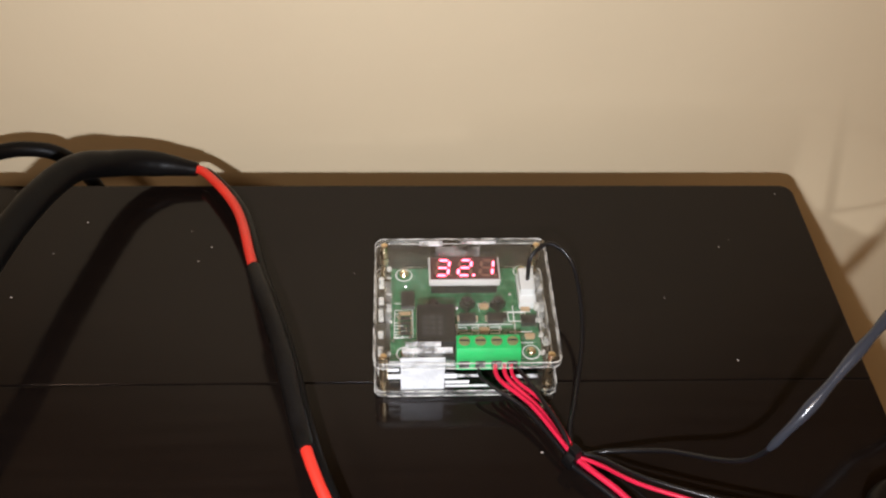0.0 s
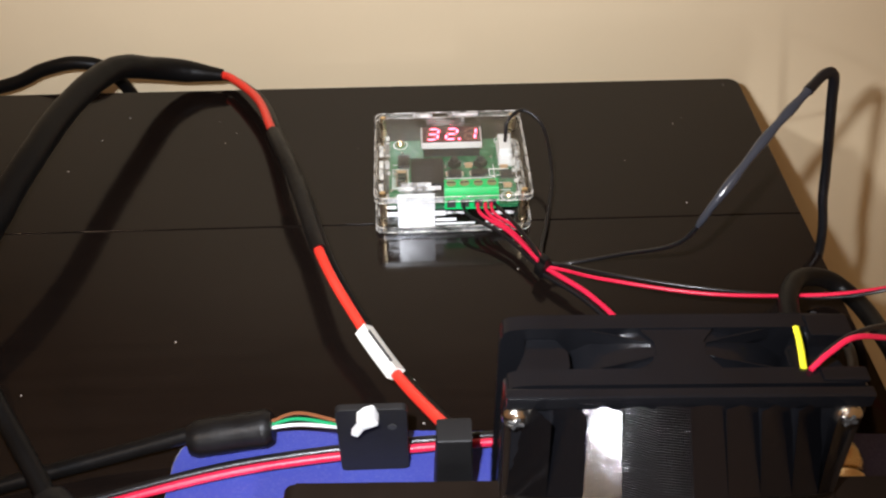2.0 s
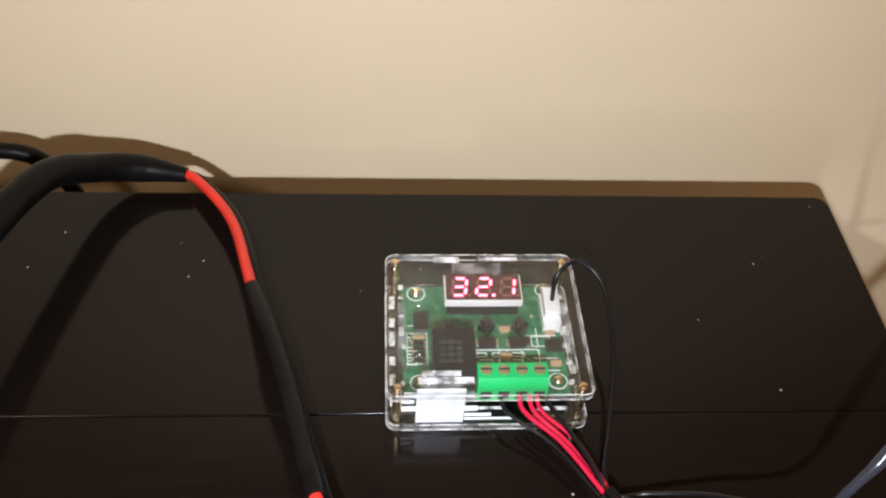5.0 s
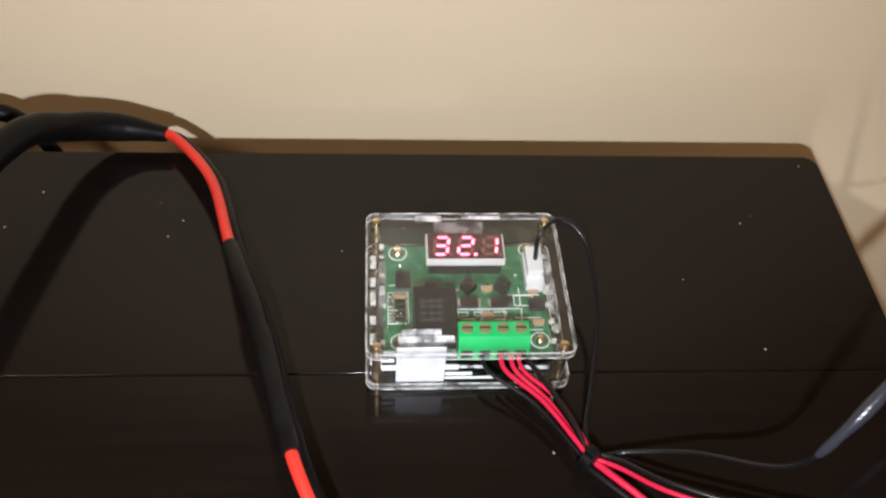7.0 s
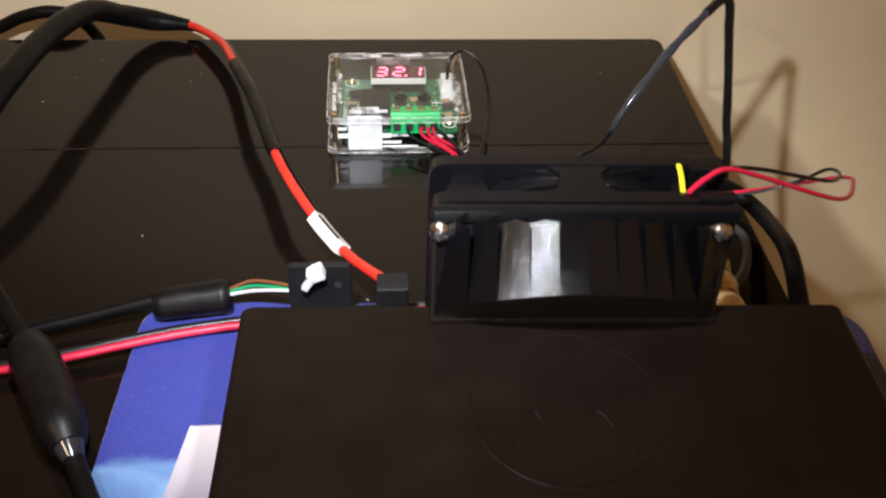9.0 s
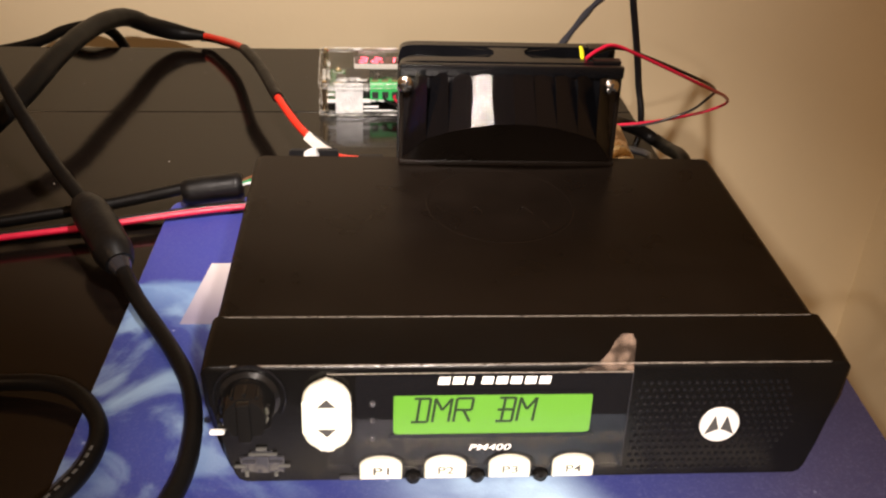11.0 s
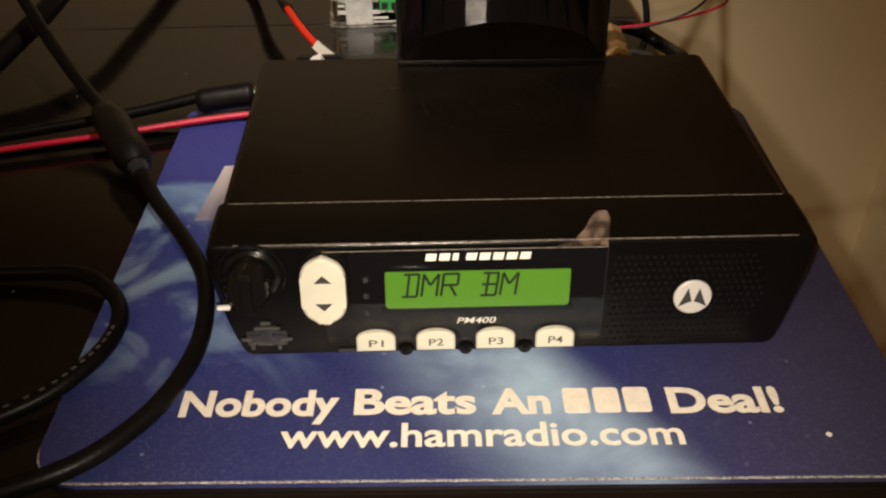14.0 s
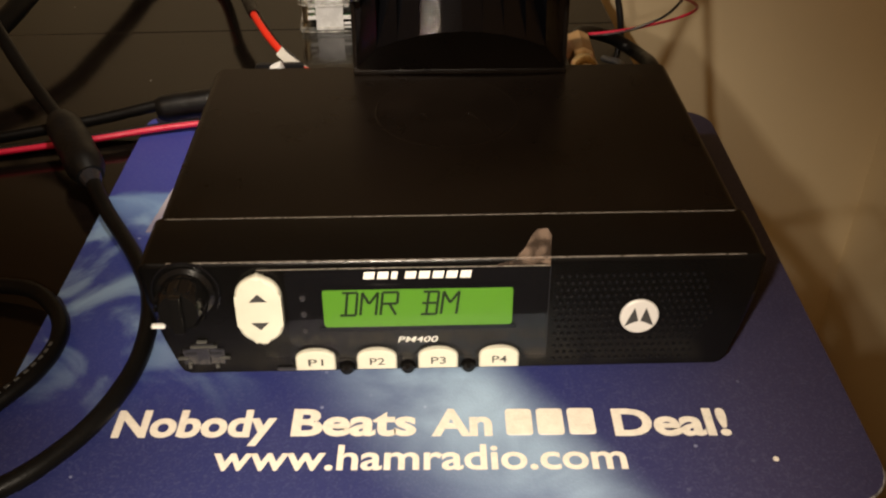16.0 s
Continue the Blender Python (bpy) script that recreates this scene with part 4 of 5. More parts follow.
signal = lead("signal_cable", "black signal cable with moulded plug and thin coloured wires", [
    ("sheath", sig, 0.0024, RUBBER, ""),
    ("plug_body", plug_line, lambda u: 0.0054 * (0.8 + 0.2 * min(1, 10 * u, 12 * (1 - u))), SHRINK, "black moulded plug body"),
    ("white_wire", glide([(-0.087, 0.1630, 0.0110), (-0.078, 0.1620, 0.0135), (-0.066, 0.1585, 0.0165)]), 0.00055, WHITEP, "white wire"),
    ("green_wire", glide([(-0.087, 0.1638, 0.0114), (-0.078, 0.1635, 0.0142), (-0.064, 0.1580, 0.0172)]), 0.00055, GREENW, "green wire"),
    ("brown_wire", glide([(-0.087, 0.1645, 0.0118), (-0.078, 0.1648, 0.0152), (-0.063, 0.1580, 0.0182)]), 0.00055, BROWNW, "brown wire"),
])
plate = thing("connector_plate", "flat black connector plate with a white plastic rivet behind the radio", "connector", pose(-0.0565, 0.1540, 0.0032))
part("plate", prism(rounded(-0.0097, 0.0097, 0.0, 0.0282, 0.0016, 4), -0.0012, 0.0012, "y", bevel=0.0004), MATT, plate)
part("hole", moved(lathe([(0.0012, -0.0014), (0.0012, 0.0002)], 14, "y"), 0.0055, 0, 0.0205), DARKINK, plate)
part("rivet_head", moved(box(-0.0026, 0.0026, -0.0040, 0.0010, -0.0020, 0.0020, 0.0008), m=Matrix.Translation((-0.0008, -0.001, 0.0268)) @ Matrix.Rotation(radians(-25), 4, "Y")), WHITEP, plate, "white nylon rivet")
part("rivet_pin", moved(box(-0.0011, 0.0011, -0.0036, -0.0012, -0.0055, 0.0, 0.0005), m=Matrix.Translation((-0.0018, -0.001, 0.0258)) @ Matrix.Rotation(radians(32), 4, "Y")), WHITEP, plate)

# twin red and black wire along the back of the radio
twin = glide([(-0.330, 0.098, 0.004), (-0.240, 0.117, 0.004), (-0.175, 0.1330, 0.0048), (-0.140, 0.1410, 0.0052), (-0.090, 0.1530, 0.0060), (-0.021, 0.1585, 0.0070), (0.049, 0.157, 0.0080)])
lead("twin_wire", "twin red and black wire running along behind the radio", [
    ("red_wire", twin, 0.0013, CRIMSON, "crimson insulated wire"),
    ("black_wire", offset_line(twin, -0.0026, -0.0004), 0.0014, THINBLACK, "black insulated wire")])

# aerial connector on the radio's back and its thick coax
aerial = thing("aerial_connector", "gold coaxial coupler with stepped nuts and tan end sleeve", "connector", pose(0.0652, 0.1225, 0.0250, 0, 0, -3))
part("coupler", lathe([(0.0046, 0.0), (0.0050, 0.002), (0.0050, 0.008), (0.0038, 0.0095), (0.0038, 0.014), (0.0042, 0.044)], 24, "y"), BRASS, aerial, "gold plated coupler")
for y0 in (0.0100, 0.0200, 0.0300):
    part("nut", lathe([(0.0046, y0), (0.0056, y0 + 0.0016), (0.0058, y0 + 0.0045), (0.0054, y0 + 0.0070), (0.0042, y0 + 0.0085)], 14, "y"), BRASS, aerial, "rounded gold nut")
part("ferrule", lathe([(0.0056, 0.042), (0.0060, 0.043), (0.0060, 0.059), (0.0044, 0.062)], 8, "y"), TAN, aerial, "tan faceted end sleeve")
coax = glide([(0.0684, 0.182, 0.0248), (0.0720, 0.197, 0.0225), (0.0810, 0.211, 0.0170), (0.0930, 0.217, 0.0110), (0.1005, 0.215, 0.0070), (0.1040, 0.202, 0.0080), (0.1000, 0.172, 0.0170), (0.0975, 0.150, 0.0120), (0.0960, 0.136, 0.0070)])
lead("coax_cable", "thick black coaxial cable curling beside the desk edge", [("sheath", coax, 0.0031, RUBBER, "")])
grey = glide([(0.0560, 0.150, 0.008), (0.0680, 0.152, 0.010), (0.0830, 0.166, 0.013), (0.0900, 0.186, 0.012), (0.0860, 0.204, 0.007)])
lead("grey_wire", "thin grey-black wire curled under the coax", [("sheath", grey, 0.0016, material("grey_insulation", (0.045, 0.045, 0.048), 0.35), "")])

# ---- the thermostat in its clear case ----
BX, BY, BW, BD, BH = -0.0293, 0.2570, 0.0575, 0.0525, 0.0172
stat = thing("thermostat", "thermostat circuit board in a clear acrylic case showing red 32.1", "thermostat", pose(BX, BY, 0.0, 0, 0, 0.3))
hw = BW / 2


def pane(name, bm, label=""):
    ob = part(name, bm, ACRYLIC, stat, label)
    ob.visible_shadow = False
    return ob


def rim(points, z0, z1, name):
    """The polished cut edge of a sheet: a thin frame round its outline."""
    inner = [(x * (1 - 0.0006 / hw), BD / 2 + (y - BD / 2) * (1 - 0.0006 / (BD / 2))) for x, y in points]
    bm = bmesh.new()
    rings = [[bm.verts.new((*p, z)) for p in q] for q, z in ((points, z0), (points, z1), (inner, z1), (inner, z0))]
    n = len(points)
    for i in range(4):
        a, b = rings[i], rings[(i + 1) % 4]
        for k in range(n):
            bm.faces.new((a[k], a[(k + 1) % n], b[(k + 1) % n], b[k]))
    return part(name, bm, CUT, stat, "bright cut edge")


SCREWIN = material("recessed_screw", (0.42, 0.40, 0.2), 0.35, metal=0.7)
CUT = frosted_material("cut_acrylic_edge", low=0.0, high=0.16)
# white mixed into clear plastic in place of torch glints, down to HALFGLINT
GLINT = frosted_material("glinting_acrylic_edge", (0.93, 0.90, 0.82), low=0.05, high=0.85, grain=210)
TONGUE = frosted_material("white_tongue_glint", (0.95, 0.96, 0.97), low=0.85, high=1.0)
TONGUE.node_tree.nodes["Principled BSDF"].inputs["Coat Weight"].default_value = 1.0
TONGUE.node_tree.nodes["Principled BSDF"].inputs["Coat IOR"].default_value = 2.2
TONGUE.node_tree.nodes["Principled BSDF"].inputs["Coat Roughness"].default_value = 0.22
HALFGLINT = frosted_material("half_clear_glint", (0.92, 0.93, 0.93), low=0.15, high=0.85)
sheet = rounded(-hw, hw, 0.0, BD, 0.0028, 4)
pane("base_sheet", prism(sheet, 0.0006, 0.0030, bevel=0.0002), "clear acrylic base sheet")
pane("top_sheet", prism(sheet, BH - 0.0024, BH, bevel=0.0002), "clear acrylic top sheet")
rim(rounded(-hw - 0.0001, hw + 0.0001, -0.0001, BD + 0.0001, 0.0029, 4), BH - 0.0022, BH - 0.0001, "sheet_edge")
rim(rounded(-hw - 0.0001, hw + 0.0001, -0.0001, BD + 0.0001, 0.0029, 4), 0.0008, 0.0028, "sheet_edge")
# thin pale lines painted where the edges of the sheets glint
for z in (BH, BH - 0.0024, 0.0030, 0.0006):
    loop_ = [Vector((x, y, z)) for x, y in sheet]
    part("edge_line", tube(loop_ + loop_[:1], 0.00015, 6), GLINT, stat, "pale line painted for the glint of a sheet edge")
pane("side_sheet", box(-hw + 0.0035, -hw + 0.0058, 0.004, BD - 0.004, 0.0030, BH - 0.0024, 0.0002))
pane("side_sheet", box(hw - 0.0058, hw - 0.0035, 0.004, BD - 0.004, 0.0030, BH - 0.0024, 0.0002))
pane("side_sheet", box(-hw + 0.006, hw - 0.006, BD - 0.0060, BD - 0.0037, 0.0030, BH - 0.0024, 0.0002))
pane("side_sheet", box(-hw + 0.006, -0.0035, 0.0030, 0.0053, 0.0030, BH - 0.0024, 0.0002))
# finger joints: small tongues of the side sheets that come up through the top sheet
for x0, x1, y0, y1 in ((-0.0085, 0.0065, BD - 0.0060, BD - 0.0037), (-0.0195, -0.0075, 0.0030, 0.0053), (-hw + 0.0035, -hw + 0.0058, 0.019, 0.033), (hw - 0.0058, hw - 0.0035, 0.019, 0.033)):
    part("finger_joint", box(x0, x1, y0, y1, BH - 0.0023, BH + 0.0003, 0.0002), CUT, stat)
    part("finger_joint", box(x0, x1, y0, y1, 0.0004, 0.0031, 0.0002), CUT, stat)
# small white boxes in place of the sparkle along the side sheets
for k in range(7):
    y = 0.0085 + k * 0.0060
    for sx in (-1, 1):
        part("side_sparkle", box(sx * (hw - 0.0046) - 0.0008, sx * (hw - 0.0046) + 0.0008, y, y + 0.0008 + 0.0005 * (k % 2), 0.0096 + 0.0014 * (k % 3), 0.0128 - 0.0012 * ((k + 1) % 2), 0.0003), GLINT, stat)
# finger of the front sheet, whitened for the torch's reflection, and white strips painted where its edges catch the
# light
part("front_tongue", box(-0.0205, -0.0068, 0.0024, 0.0030, 0.0006, 0.0166, 0.0002), TONGUE, stat, "tongue of the front sheet whitened for its torch glint")
for x0, x1, z0, z1, mat in ((-0.0240, -0.0040, 0.0125, 0.0150, HALFGLINT), (-0.0250, -0.0030, 0.0062, 0.0082, EDGE), (-0.0066, 0.0010, 0.0034, 0.0046, EDGE), (-0.0066, 0.0050, 0.0068, 0.0078, HALFGLINT), (-0.0066, 0.0080, 0.0016, 0.0024, EDGE), (0.0120, 0.0215, 0.0020, 0.0032, HALFGLINT), (0.0140, 0.0225, 0.0060, 0.0074, HALFGLINT), (-0.0256, -0.0210, 0.0100, 0.0112, EDGE)):
    part("front_glint", box(x0, x1, 0.0025, 0.0029, z0, z1, 0.0001), mat, stat, "white strip painted for a glint in the front sheet")
# pale patches laid on the top sheet as its glare
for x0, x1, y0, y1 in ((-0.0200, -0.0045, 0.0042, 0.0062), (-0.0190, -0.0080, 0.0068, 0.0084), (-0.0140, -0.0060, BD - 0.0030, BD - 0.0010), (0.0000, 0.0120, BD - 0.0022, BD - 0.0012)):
    part("top_glint", box(x0, x1, y0, y1, BH - 0.0004, BH + 0.0002, 0.0001), HALFGLINT, stat, "pale patch painted for glare on the top sheet")
for sx in (-1, 1):
    for y in (0.0030, BD - 0.0030):
        bolt = part("case_bolt", moved(lathe([(0.0011, 0.0), (0.0011, 0.0012), (0.0014, 0.0030), (0.0014, BH - 0.0025), (0.0011, BH + 0.0002), (0.0007, BH + 0.0005)], 14), sx * (hw - 0.0030), y, 0), BRASS, stat, "brass case bolt")

# circuit board and its parts: places from the case's front left corner of the base
def at(x, y):
    return x - BX, y - BY


board = part("circuit_board", prism(rounded(-0.0238, 0.0248, 0.0080, 0.0490, 0.001, 3), 0.0046, 0.0062, bevel=0.0002), PCB, stat, "green circuit board")
for x, y in ((-0.0485, 0.3029), (-0.0079, 0.3042), (-0.0483, 0.2691), (-0.0080, 0.2693)):
    px, py = at(x, y)
    part("mount_ring", moved(prism(disc(0.0029, 24), 0.0062, 0.00635), px, py, 0), WHITEP, stat)
    part("mount_pad", moved(prism(disc(0.0025, 24), 0.0063, 0.00645), px, py, 0), PCB, stat)
    part("mount_screw", moved(lathe([(0.0016, 0.0062), (0.0016, 0.0072), (0.0009, 0.0080), (0.0001, 0.0081)], 16), px, py, 0), BRASS, stat, "brass board screw")
x0, y0 = at(-0.0402, 0.2938)
housing = part("display_housing", box(x0, x0 + 0.0238, y0, y0 + 0.0106, 0.0108, 0.0137, 0.0003), DISPSIDE, stat, "white display housing")
part("display_base", box(x0 + 0.0008, x0 + 0.0230, y0 + 0.0006, y0 + 0.0100, 0.0062, 0.0108, 0.0003), CHIP, stat, "dark display base")
part("display_face", box(x0 + 0.0005, x0 + 0.0233, y0 + 0.0004, y0 + 0.0102, 0.0136, 0.0140, 0.0001), DISPLAY, stat, "dark display face tinted for the red glow of the digits")
SEVEN = {"a": ((0, 2), (1, 2)), "b": ((1, 2), (1, 1)), "c": ((1, 1), (1, 0)), "d": ((0, 0), (1, 0)), "e": ((0, 0), (0, 1)), "f": ((0, 1), (0, 2)), "g": ((0, 1), (1, 1))}
DW, DH, SH = 0.0040, 0.0034, 0.0005
for k, lit in enumerate(("abcdg", "abdeg", "bc")):
    ox, oy = x0 + 0.0022 + k * 0.0074, y0 + 0.0019
    for seg, (p, q) in SEVEN.items():
        ends = [Vector((ox + u * DW + v * SH, oy + v * DH)) for u, v in (p, q)]
        d = (ends[1] - ends[0]).normalized()
        a_, b_ = ends[0] + d * 0.00045, ends[1] - d * 0.00045
        s_ = Vector((-d.y, d.x)) * 0.00042
        part("lit_segment" if seg in lit else "dark_segment", prism([tuple(a_), tuple(a_ + d * 0.0004 + s_), tuple(b_ - d * 0.0004 + s_), tuple(b_), tuple(b_ - d * 0.0004 - s_), tuple(a_ + d * 0.0004 - s_)], 0.0140, 0.01408), SEGON if seg in lit else SEGOFF, stat)
    part("decimal_point" if k == 1 else "dark_point", moved(prism(disc(0.0005, 12), 0.0140, 0.01408), ox + DW + 0.0013, oy, 0), SEGON if k == 1 else SEGOFF, stat)
x0, y0 = at(-0.0446, 0.2665)
part("relay", box(x0, x0 + 0.0122, y0, y0 + 0.0155, 0.0062, 0.0158, 0.0004), CHIP, stat, "black relay with pale printed marking")
for i in range(3):
    for j in range(4):
        part("relay_bar", box(x0 + 0.0018 + i * 0.0024, x0 + 0.0034 + i * 0.0024, y0 + 0.0028 + j * 0.0022, y0 + 0.0040 + j * 0.0022, 0.0158, 0.0159), RELAYINK, stat)
x0, y0 = at(-0.0325, 0.2628)
block = part("terminal_block", prism([(y0, 0.0062), (y0 + 0.0080, 0.0062), (y0 + 0.0080, 0.0138), (y0 + 0.0066, 0.0150), (y0 + 0.0016, 0.0150), (y0, 0.0128)], x0, x0 + 0.0202, "x", bevel=0.0003), TERMINAL, stat, "bright green screw terminal block")
for k in range(4):
    cx = x0 + 0.0026 + k * 0.00503
    part("terminal_screw", moved(lathe([(0.0018, 0.0146), (0.0018, 0.0152), (0.0012, 0.0155), (0.0001, 0.0155)], 16), cx, y0 + 0.0044, 0), SCREWIN, stat, "shaded slotted terminal screw")
    part("screw_slot", box(cx - 0.0015, cx + 0.0015, y0 + 0.0041, y0 + 0.0047, 0.0153, 0.01565), DARKINK, stat)
    part("wire_entry", box(cx - 0.0016, cx + 0.0016, y0 - 0.0002, y0 + 0.0004, 0.0072, 0.0108), DARKINK, stat)
x0, y0 = at(-0.0104, 0.2872)
part("probe_socket", join(box(x0, x0 + 0.0058, y0, y0 + 0.0135, 0.0062, 0.0095, 0.0004), box(x0 + 0.0004, x0 + 0.0054, y0 + 0.0030, y0 + 0.0130, 0.0095, 0.0128, 0.0005)), WHITEP, stat, "white plug in its socket")
for x, y, w, d, h, mat in ((-0.0496, 0.2878, 0.0046, 0.0063, 0.0020, CHIP), (-0.0102, 0.2800, 0.0053, 0.0036, 0.0018, CHIP), (-0.0290, 0.2822, 0.0038, 0.0026, 0.0016, CHIP), (-0.0185, 0.2822, 0.0038, 0.0026, 0.0016, CHIP)):
    px, py = at(x, y)
    part("chip", box(px, px + w, py, py + d, 0.0062, 0.0062 + h, 0.0002), mat, stat, "small black chip")
    for k in range(4):
        for yy in (py - 0.0007, py + d):
            part("chip_pin", box(px + 0.0004 + k * (w - 0.0012) / 3, px + 0.0009 + k * (w - 0.0012) / 3, yy, yy + 0.0007, 0.0062, 0.0066), SOLDER, stat)
for k in range(5):
    px, py = at(-0.0508, 0.2766 + k * 0.0021)
    part("resistor", box(px + 0.0006, px + 0.0044, py, py + 0.0013, 0.0062, 0.0069, 0.0002), SMD if k == 4 else CHIP, stat)
    for xx in (px + 0.0002, px + 0.0042):
        part("solder_pad", box(xx, xx + 0.0008, py - 0.0001, py + 0.0014, 0.0062, 0.0070, 0.0002), SOLDER, stat)
for x, y in ((-0.0098, 0.2862), (-0.0094, 0.2744), (-0.0240, 0.2770), (-0.0235, 0.2872)):
    px, py = at(x, y)
    part("capacitor", box(px, px + 0.0030, py, py + 0.0018, 0.0062, 0.0076, 0.0002), SMD, stat, "tan ceramic capacitor")
    for xx in (px - 0.0004, px + 0.0028):
        part("solder_pad", box(xx, xx + 0.0006, py - 0.0001, py + 0.0019, 0.0062, 0.0075, 0.0002), SOLDER, stat)
for x, y in ((-0.0276, 0.2885), (-0.0174, 0.2885), (-0.0390, 0.2878)):
    px, py = at(x, y)
    part("push_button", join(moved(lathe([(0.0026, 0.0062), (0.0026, 0.0088)], 4), 0, 0, 0), lathe([(0.0015, 0.0088), (0.0015, 0.0098), (0.0012, 0.0102)], 14)), CHIP, stat, "tiny black push button", Matrix.Translation((px, py, 0)))
for x, y, w, d in ((-0.0518, 0.2758, 0.0062, 0.0002), (-0.0518, 0.2872, 0.0062, 0.0002), (-0.0518, 0.2758, 0.0002, 0.0115), (-0.0458, 0.2758, 0.0002, 0.0115), (-0.0318, 0.2752, 0.0200, 0.0004), (-0.0318, 0.2808, 0.0200, 0.0003), (-0.0318, 0.2752, 0.0003, 0.0058), (-0.0220, 0.2752, 0.0003, 0.0058), (-0.0125, 0.2730, 0.0003, 0.0160), (-0.0040, 0.2730, 0.0003, 0.0160)):
    px, py = at(x, y)
    part("silk_line", box(px, px + w, py, py + d, 0.0062, 0.00632), WHITEP, stat)

for x0, x1, y0, y1 in ((-0.0020, 0.0120, 0.0188, 0.0191), (-0.0020, 0.0120, 0.0236, 0.0239), (-0.0020, -0.0017, 0.0188, 0.0239), (0.0117, 0.0120, 0.0188, 0.0239), (0.0048, 0.0052, 0.0188, 0.0239), (0.0150, 0.0225, 0.0160, 0.0163), (0.0150, 0.0225, 0.0205, 0.0208), (-0.0222, -0.0165, 0.0330, 0.0333), (-0.0222, -0.0165, 0.0285, 0.0288), (0.0135, 0.0230, 0.0290, 0.0293)):
    part("silk_line", box(x0, x1, y0, y1, 0.0062, 0.00632), WHITEP, stat)
for x0, y0, w, d in ((-0.0030, 0.0186, 0.0060, 0.0017), (0.0045, 0.0186, 0.0070, 0.0017), (-0.0030, 0.0213, 0.0042, 0.0016), (0.0028, 0.0213, 0.0042, 0.0016), (0.0086, 0.0213, 0.0040, 0.0016), (0.0150, 0.0250, 0.0060, 0.0040), (-0.0226, 0.0185, 0.0030, 0.0016), (-0.0226, 0.0210, 0.0030, 0.0016), (-0.0226, 0.0235, 0.0030, 0.0016)):
    # printed outline of a component
    part("silk_outline", join(box(x0, x0 + w, y0, y0 + 0.0003, 0.0062, 0.00633), box(x0, x0 + w, y0 + d - 0.0003, y0 + d, 0.0062, 0.00633), box(x0, x0 + 0.0003, y0 + 0.0003, y0 + d - 0.0003, 0.0062, 0.00633), box(x0 + w - 0.0003, x0 + w, y0 + 0.0003, y0 + d - 0.0003, 0.0062, 0.00633)), WHITEP, stat)
for x0, y0 in ((-0.0010, 0.0242), (0.0082, 0.0242)):
    part("chip", box(x0, x0 + 0.0052, y0, y0 + 0.0034, 0.0062, 0.0080, 0.0002), CHIP, stat, "small black chip")
    for xx in (x0 - 0.0009, x0 + 0.0052):
        part("solder_pad", box(xx, xx + 0.0009, y0 + 0.0004, y0 + 0.0030, 0.0062, 0.0072, 0.0002), SOLDER, stat)
rng = random.Random(11)
for k in range(34):
    px, py = rng.uniform(-0.0228, 0.0238), rng.uniform(0.0092, 0.0480)
    part("solder_joint", moved(lathe([(0.0007, 0.0061), (0.0006, 0.0066), (0.0002, 0.0070)], 8), px, py, 0), SOLDER, stat)
# more white boxes, put in as glints low on both sides
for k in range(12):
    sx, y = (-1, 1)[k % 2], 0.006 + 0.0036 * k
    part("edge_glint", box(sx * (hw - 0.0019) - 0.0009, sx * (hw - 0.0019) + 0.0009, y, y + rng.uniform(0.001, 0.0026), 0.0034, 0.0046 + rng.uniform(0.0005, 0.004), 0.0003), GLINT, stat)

# wires out of the terminals, the tie, and where they run
ends = [(-0.0250, 0.2622), (-0.0200, 0.2622), (-0.0172, 0.2622), (-0.0150, 0.2622)]
bundle = thing("terminal_wire", "red and black wires bundled with a black cable tie", "wire")
for k, (x, y) in enumerate(ends):
    mid = 0.0010 * (k - 1.5)
    line = glide([(x, y + 0.003, 0.0092), (x + 0.0006, y - 0.004, 0.0078), (-0.0085 + 2.2 * mid, 0.2478, 0.0062 + 0.0012 * (k % 2)), (0.0006 + 0.7 * mid, 0.2320, 0.0046 + 0.0018 * (k % 2))])
    part("wire", tube(line, 0.0006 if k in (0, 3) else 0.0007, 10), THINBLACK if k == 0 else CRIMSON, bundle, "black wire" if k == 0 else "red wire")
line = glide([(-0.0142, 0.2630, 0.0085), (-0.0105, 0.2560, 0.0090), (-0.0030, 0.2420, 0.0080), (0.0010, 0.2320, 0.0058)])
part("wire", tube(line, 0.0007, 8), THINBLACK, bundle, "black wire")
part("cable_tie", moved(lathe([(0.0030, -0.0017), (0.0034, -0.0015), (0.0034, 0.0015), (0.0030, 0.0017)], 16, "x"), m=Matrix.Translation((0.0008, 0.2312, 0.0054)) @ Matrix.Rotation(radians(-52), 4, "Z")), SHRINK, bundle, "black cable tie")
part("tie_head", moved(box(-0.0016, 0.0016, -0.0014, 0.0014, 0.0, 0.0024, 0.0004), m=Matrix.Translation((0.0008, 0.2312, 0.0082)) @ Matrix.Rotation(radians(-52), 4, "Z")), SHRINK, bundle)
near = glide([(0.0006, 0.2320, 0.0054), (0.0060, 0.2262, 0.0060), (0.0140, 0.2180, 0.0060), (0.0225, 0.2060, 0.0050), (0.0275, 0.1920, 0.0040), (0.0290, 0.1700, 0.0040)])
lead("red_pair_wire", "red and black wire pair running under the fan", [("red_wire", near, 0.00095, CRIMSON, "red wire"), ("black_wire", offset_line(near, 0.0018, -0.0014), 0.0009, THINBLACK, "black wire")])
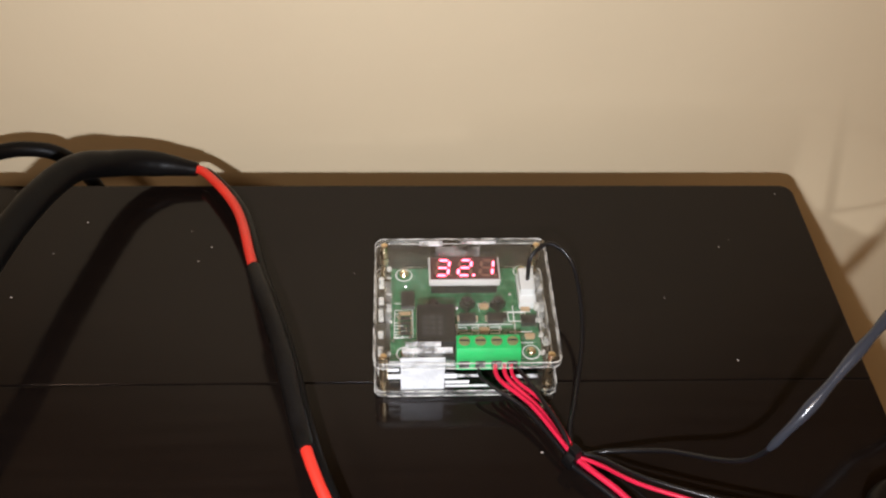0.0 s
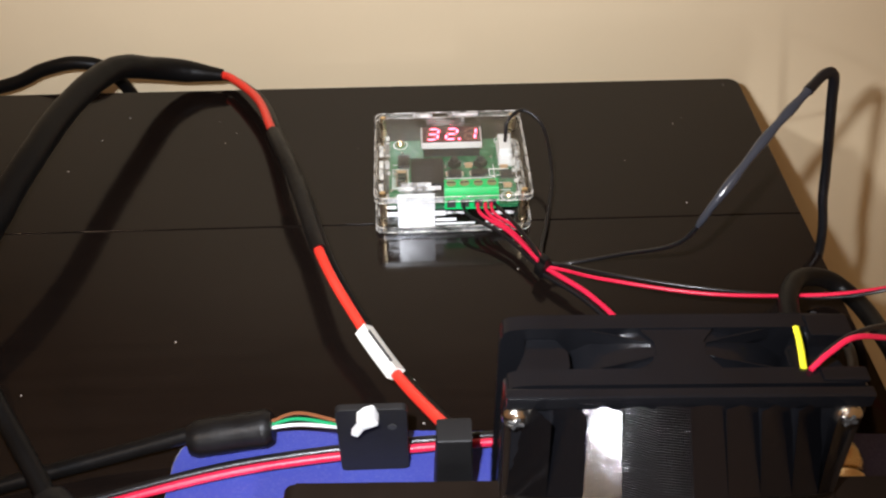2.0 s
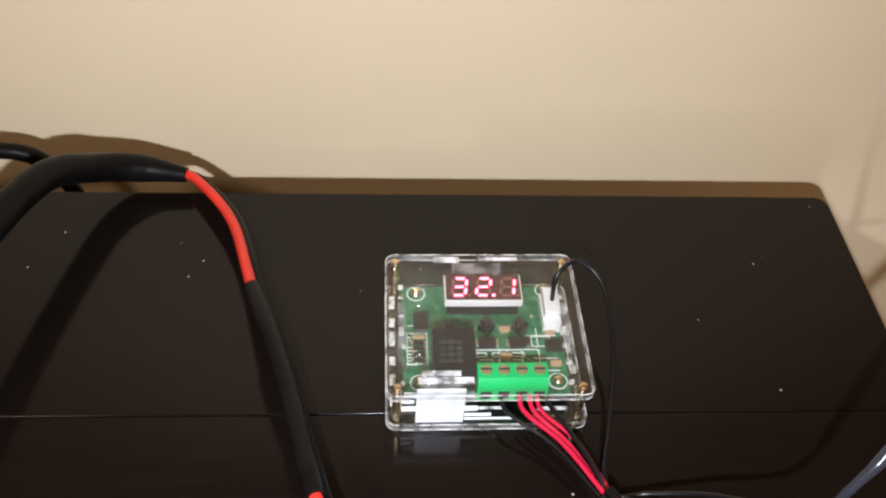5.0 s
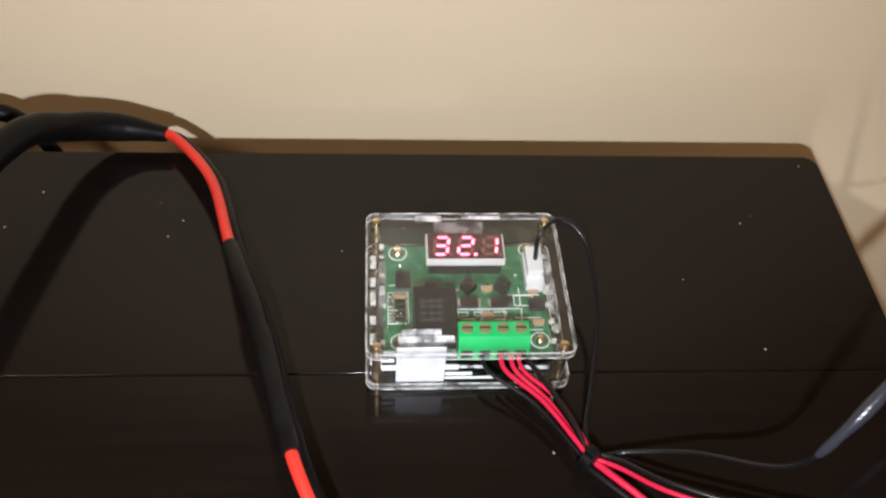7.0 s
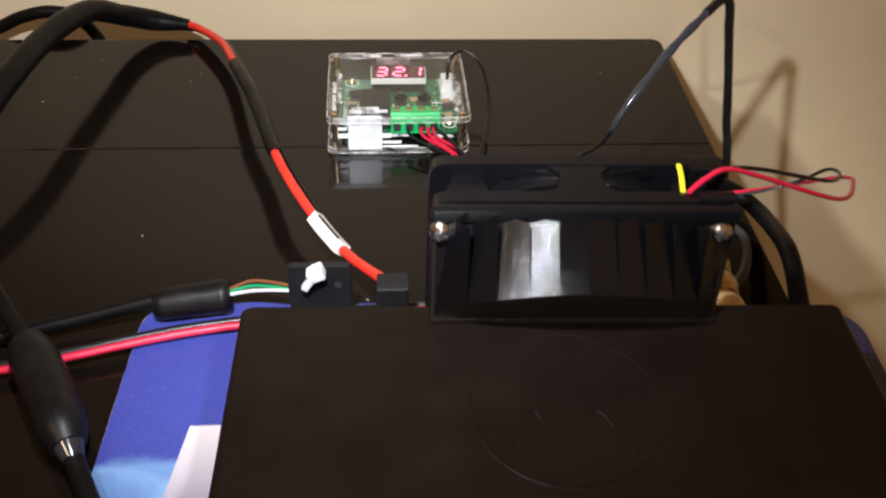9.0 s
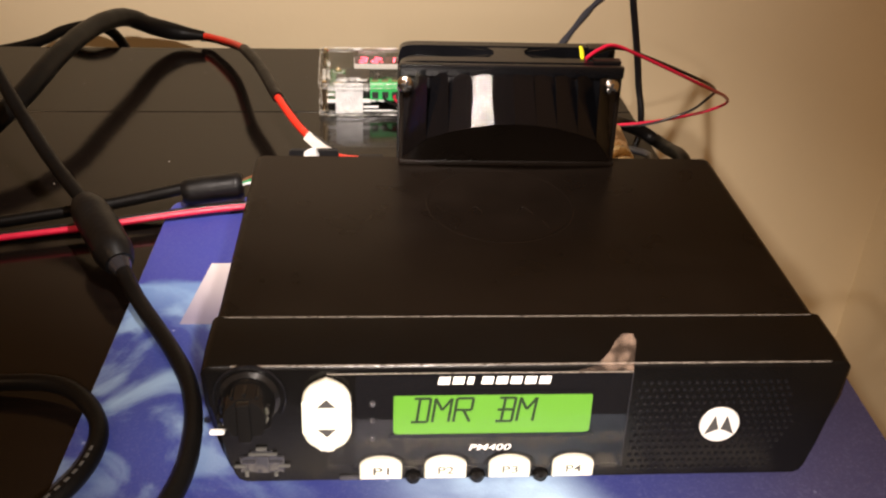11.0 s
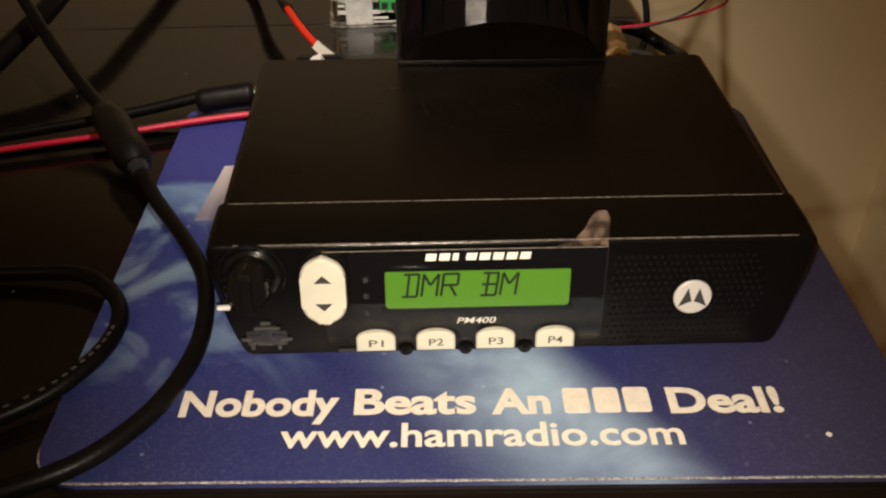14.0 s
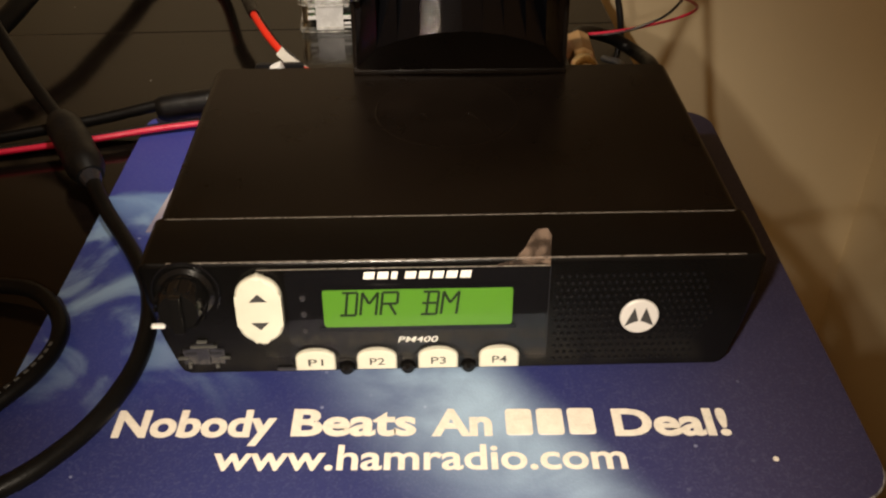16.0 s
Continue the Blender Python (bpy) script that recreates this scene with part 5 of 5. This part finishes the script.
# fan leads: from the tie out past the desk edge, round in a loose loop and back to the fan
far = glide([(0.0012, 0.2318, 0.0058), (0.0080, 0.2275, 0.0075), (0.0200, 0.2165, 0.0135), (0.0500, 0.2040, 0.0185), (0.0850, 0.1990, 0.0220), (0.1100, 0.1975, 0.0270), (0.1205, 0.1900, 0.0350), (0.1130, 0.1720, 0.0460), (0.0920, 0.1430, 0.0620), (0.0620, 0.1330, 0.0775), (0.0500, 0.1290, 0.0830), (0.0435, 0.1255, 0.0825), (0.0388, 0.1225, 0.0806)])
far2 = glide([(0.0018, 0.2326, 0.0066), (0.0086, 0.2290, 0.0084), (0.0205, 0.2185, 0.0142), (0.0500, 0.2058, 0.0190), (0.0850, 0.1985, 0.0212), (0.1060, 0.1950, 0.0290), (0.1130, 0.1890, 0.0390), (0.1080, 0.1730, 0.0490), (0.0930, 0.1530, 0.0610), (0.0650, 0.1390, 0.0755), (0.0520, 0.1320, 0.0810), (0.0445, 0.1275, 0.0812), (0.0400, 0.1240, 0.0800)])
lead("fan_wire", "thin red and black fan wires in a loose loop", [("red_wire", far, 0.00065, CRIMSON, "red wire"), ("black_wire", far2, 0.0006, THINBLACK, "black wire")])
sensor = glide([(-0.0075, 0.2950, 0.0125), (-0.0065, 0.2985, 0.0200), (0.0000, 0.3020, 0.0225), (0.0075, 0.2960, 0.0180), (0.0090, 0.2760, 0.0100), (0.0045, 0.2540, 0.0060), (0.0010, 0.2400, 0.0050), (0.0030, 0.2330, 0.0050), (0.0120, 0.2330, 0.0060), (0.0260, 0.2280, 0.0140), (0.0400, 0.2140, 0.0320), (0.0480, 0.2140, 0.0480), (0.0640, 0.2260, 0.0640), (0.0780, 0.2375, 0.0722)])
drop = glide([(0.0780, 0.2375, 0.0722), (0.0845, 0.2430, 0.0745), (0.0880, 0.2440, 0.0730), (0.0905, 0.2440, 0.0620), (0.0990, 0.2460, 0.0250), (0.1040, 0.2400, -0.0200), (0.1120, 0.2400, -0.2000)])
probe = lead("sensor_cable", "thin black sensor lead bent up over the desk edge", [
    ("lead", sensor, 0.0007, THINBLACK, ""), ("drop", drop, 0.0017, THINBLACK, "flat black lead going down"),
    ("wrap", sensor[126:], lambda u: 0.0008 + 0.0007 * min(1.0, 5 * u) + 0.0002 * math.sin(25 * u), material("shiny_wrapped_sleeve", (0.03, 0.032, 0.04), 0.2, bump=0.4, scale=300), "shiny wrapped grey-black sleeve")])
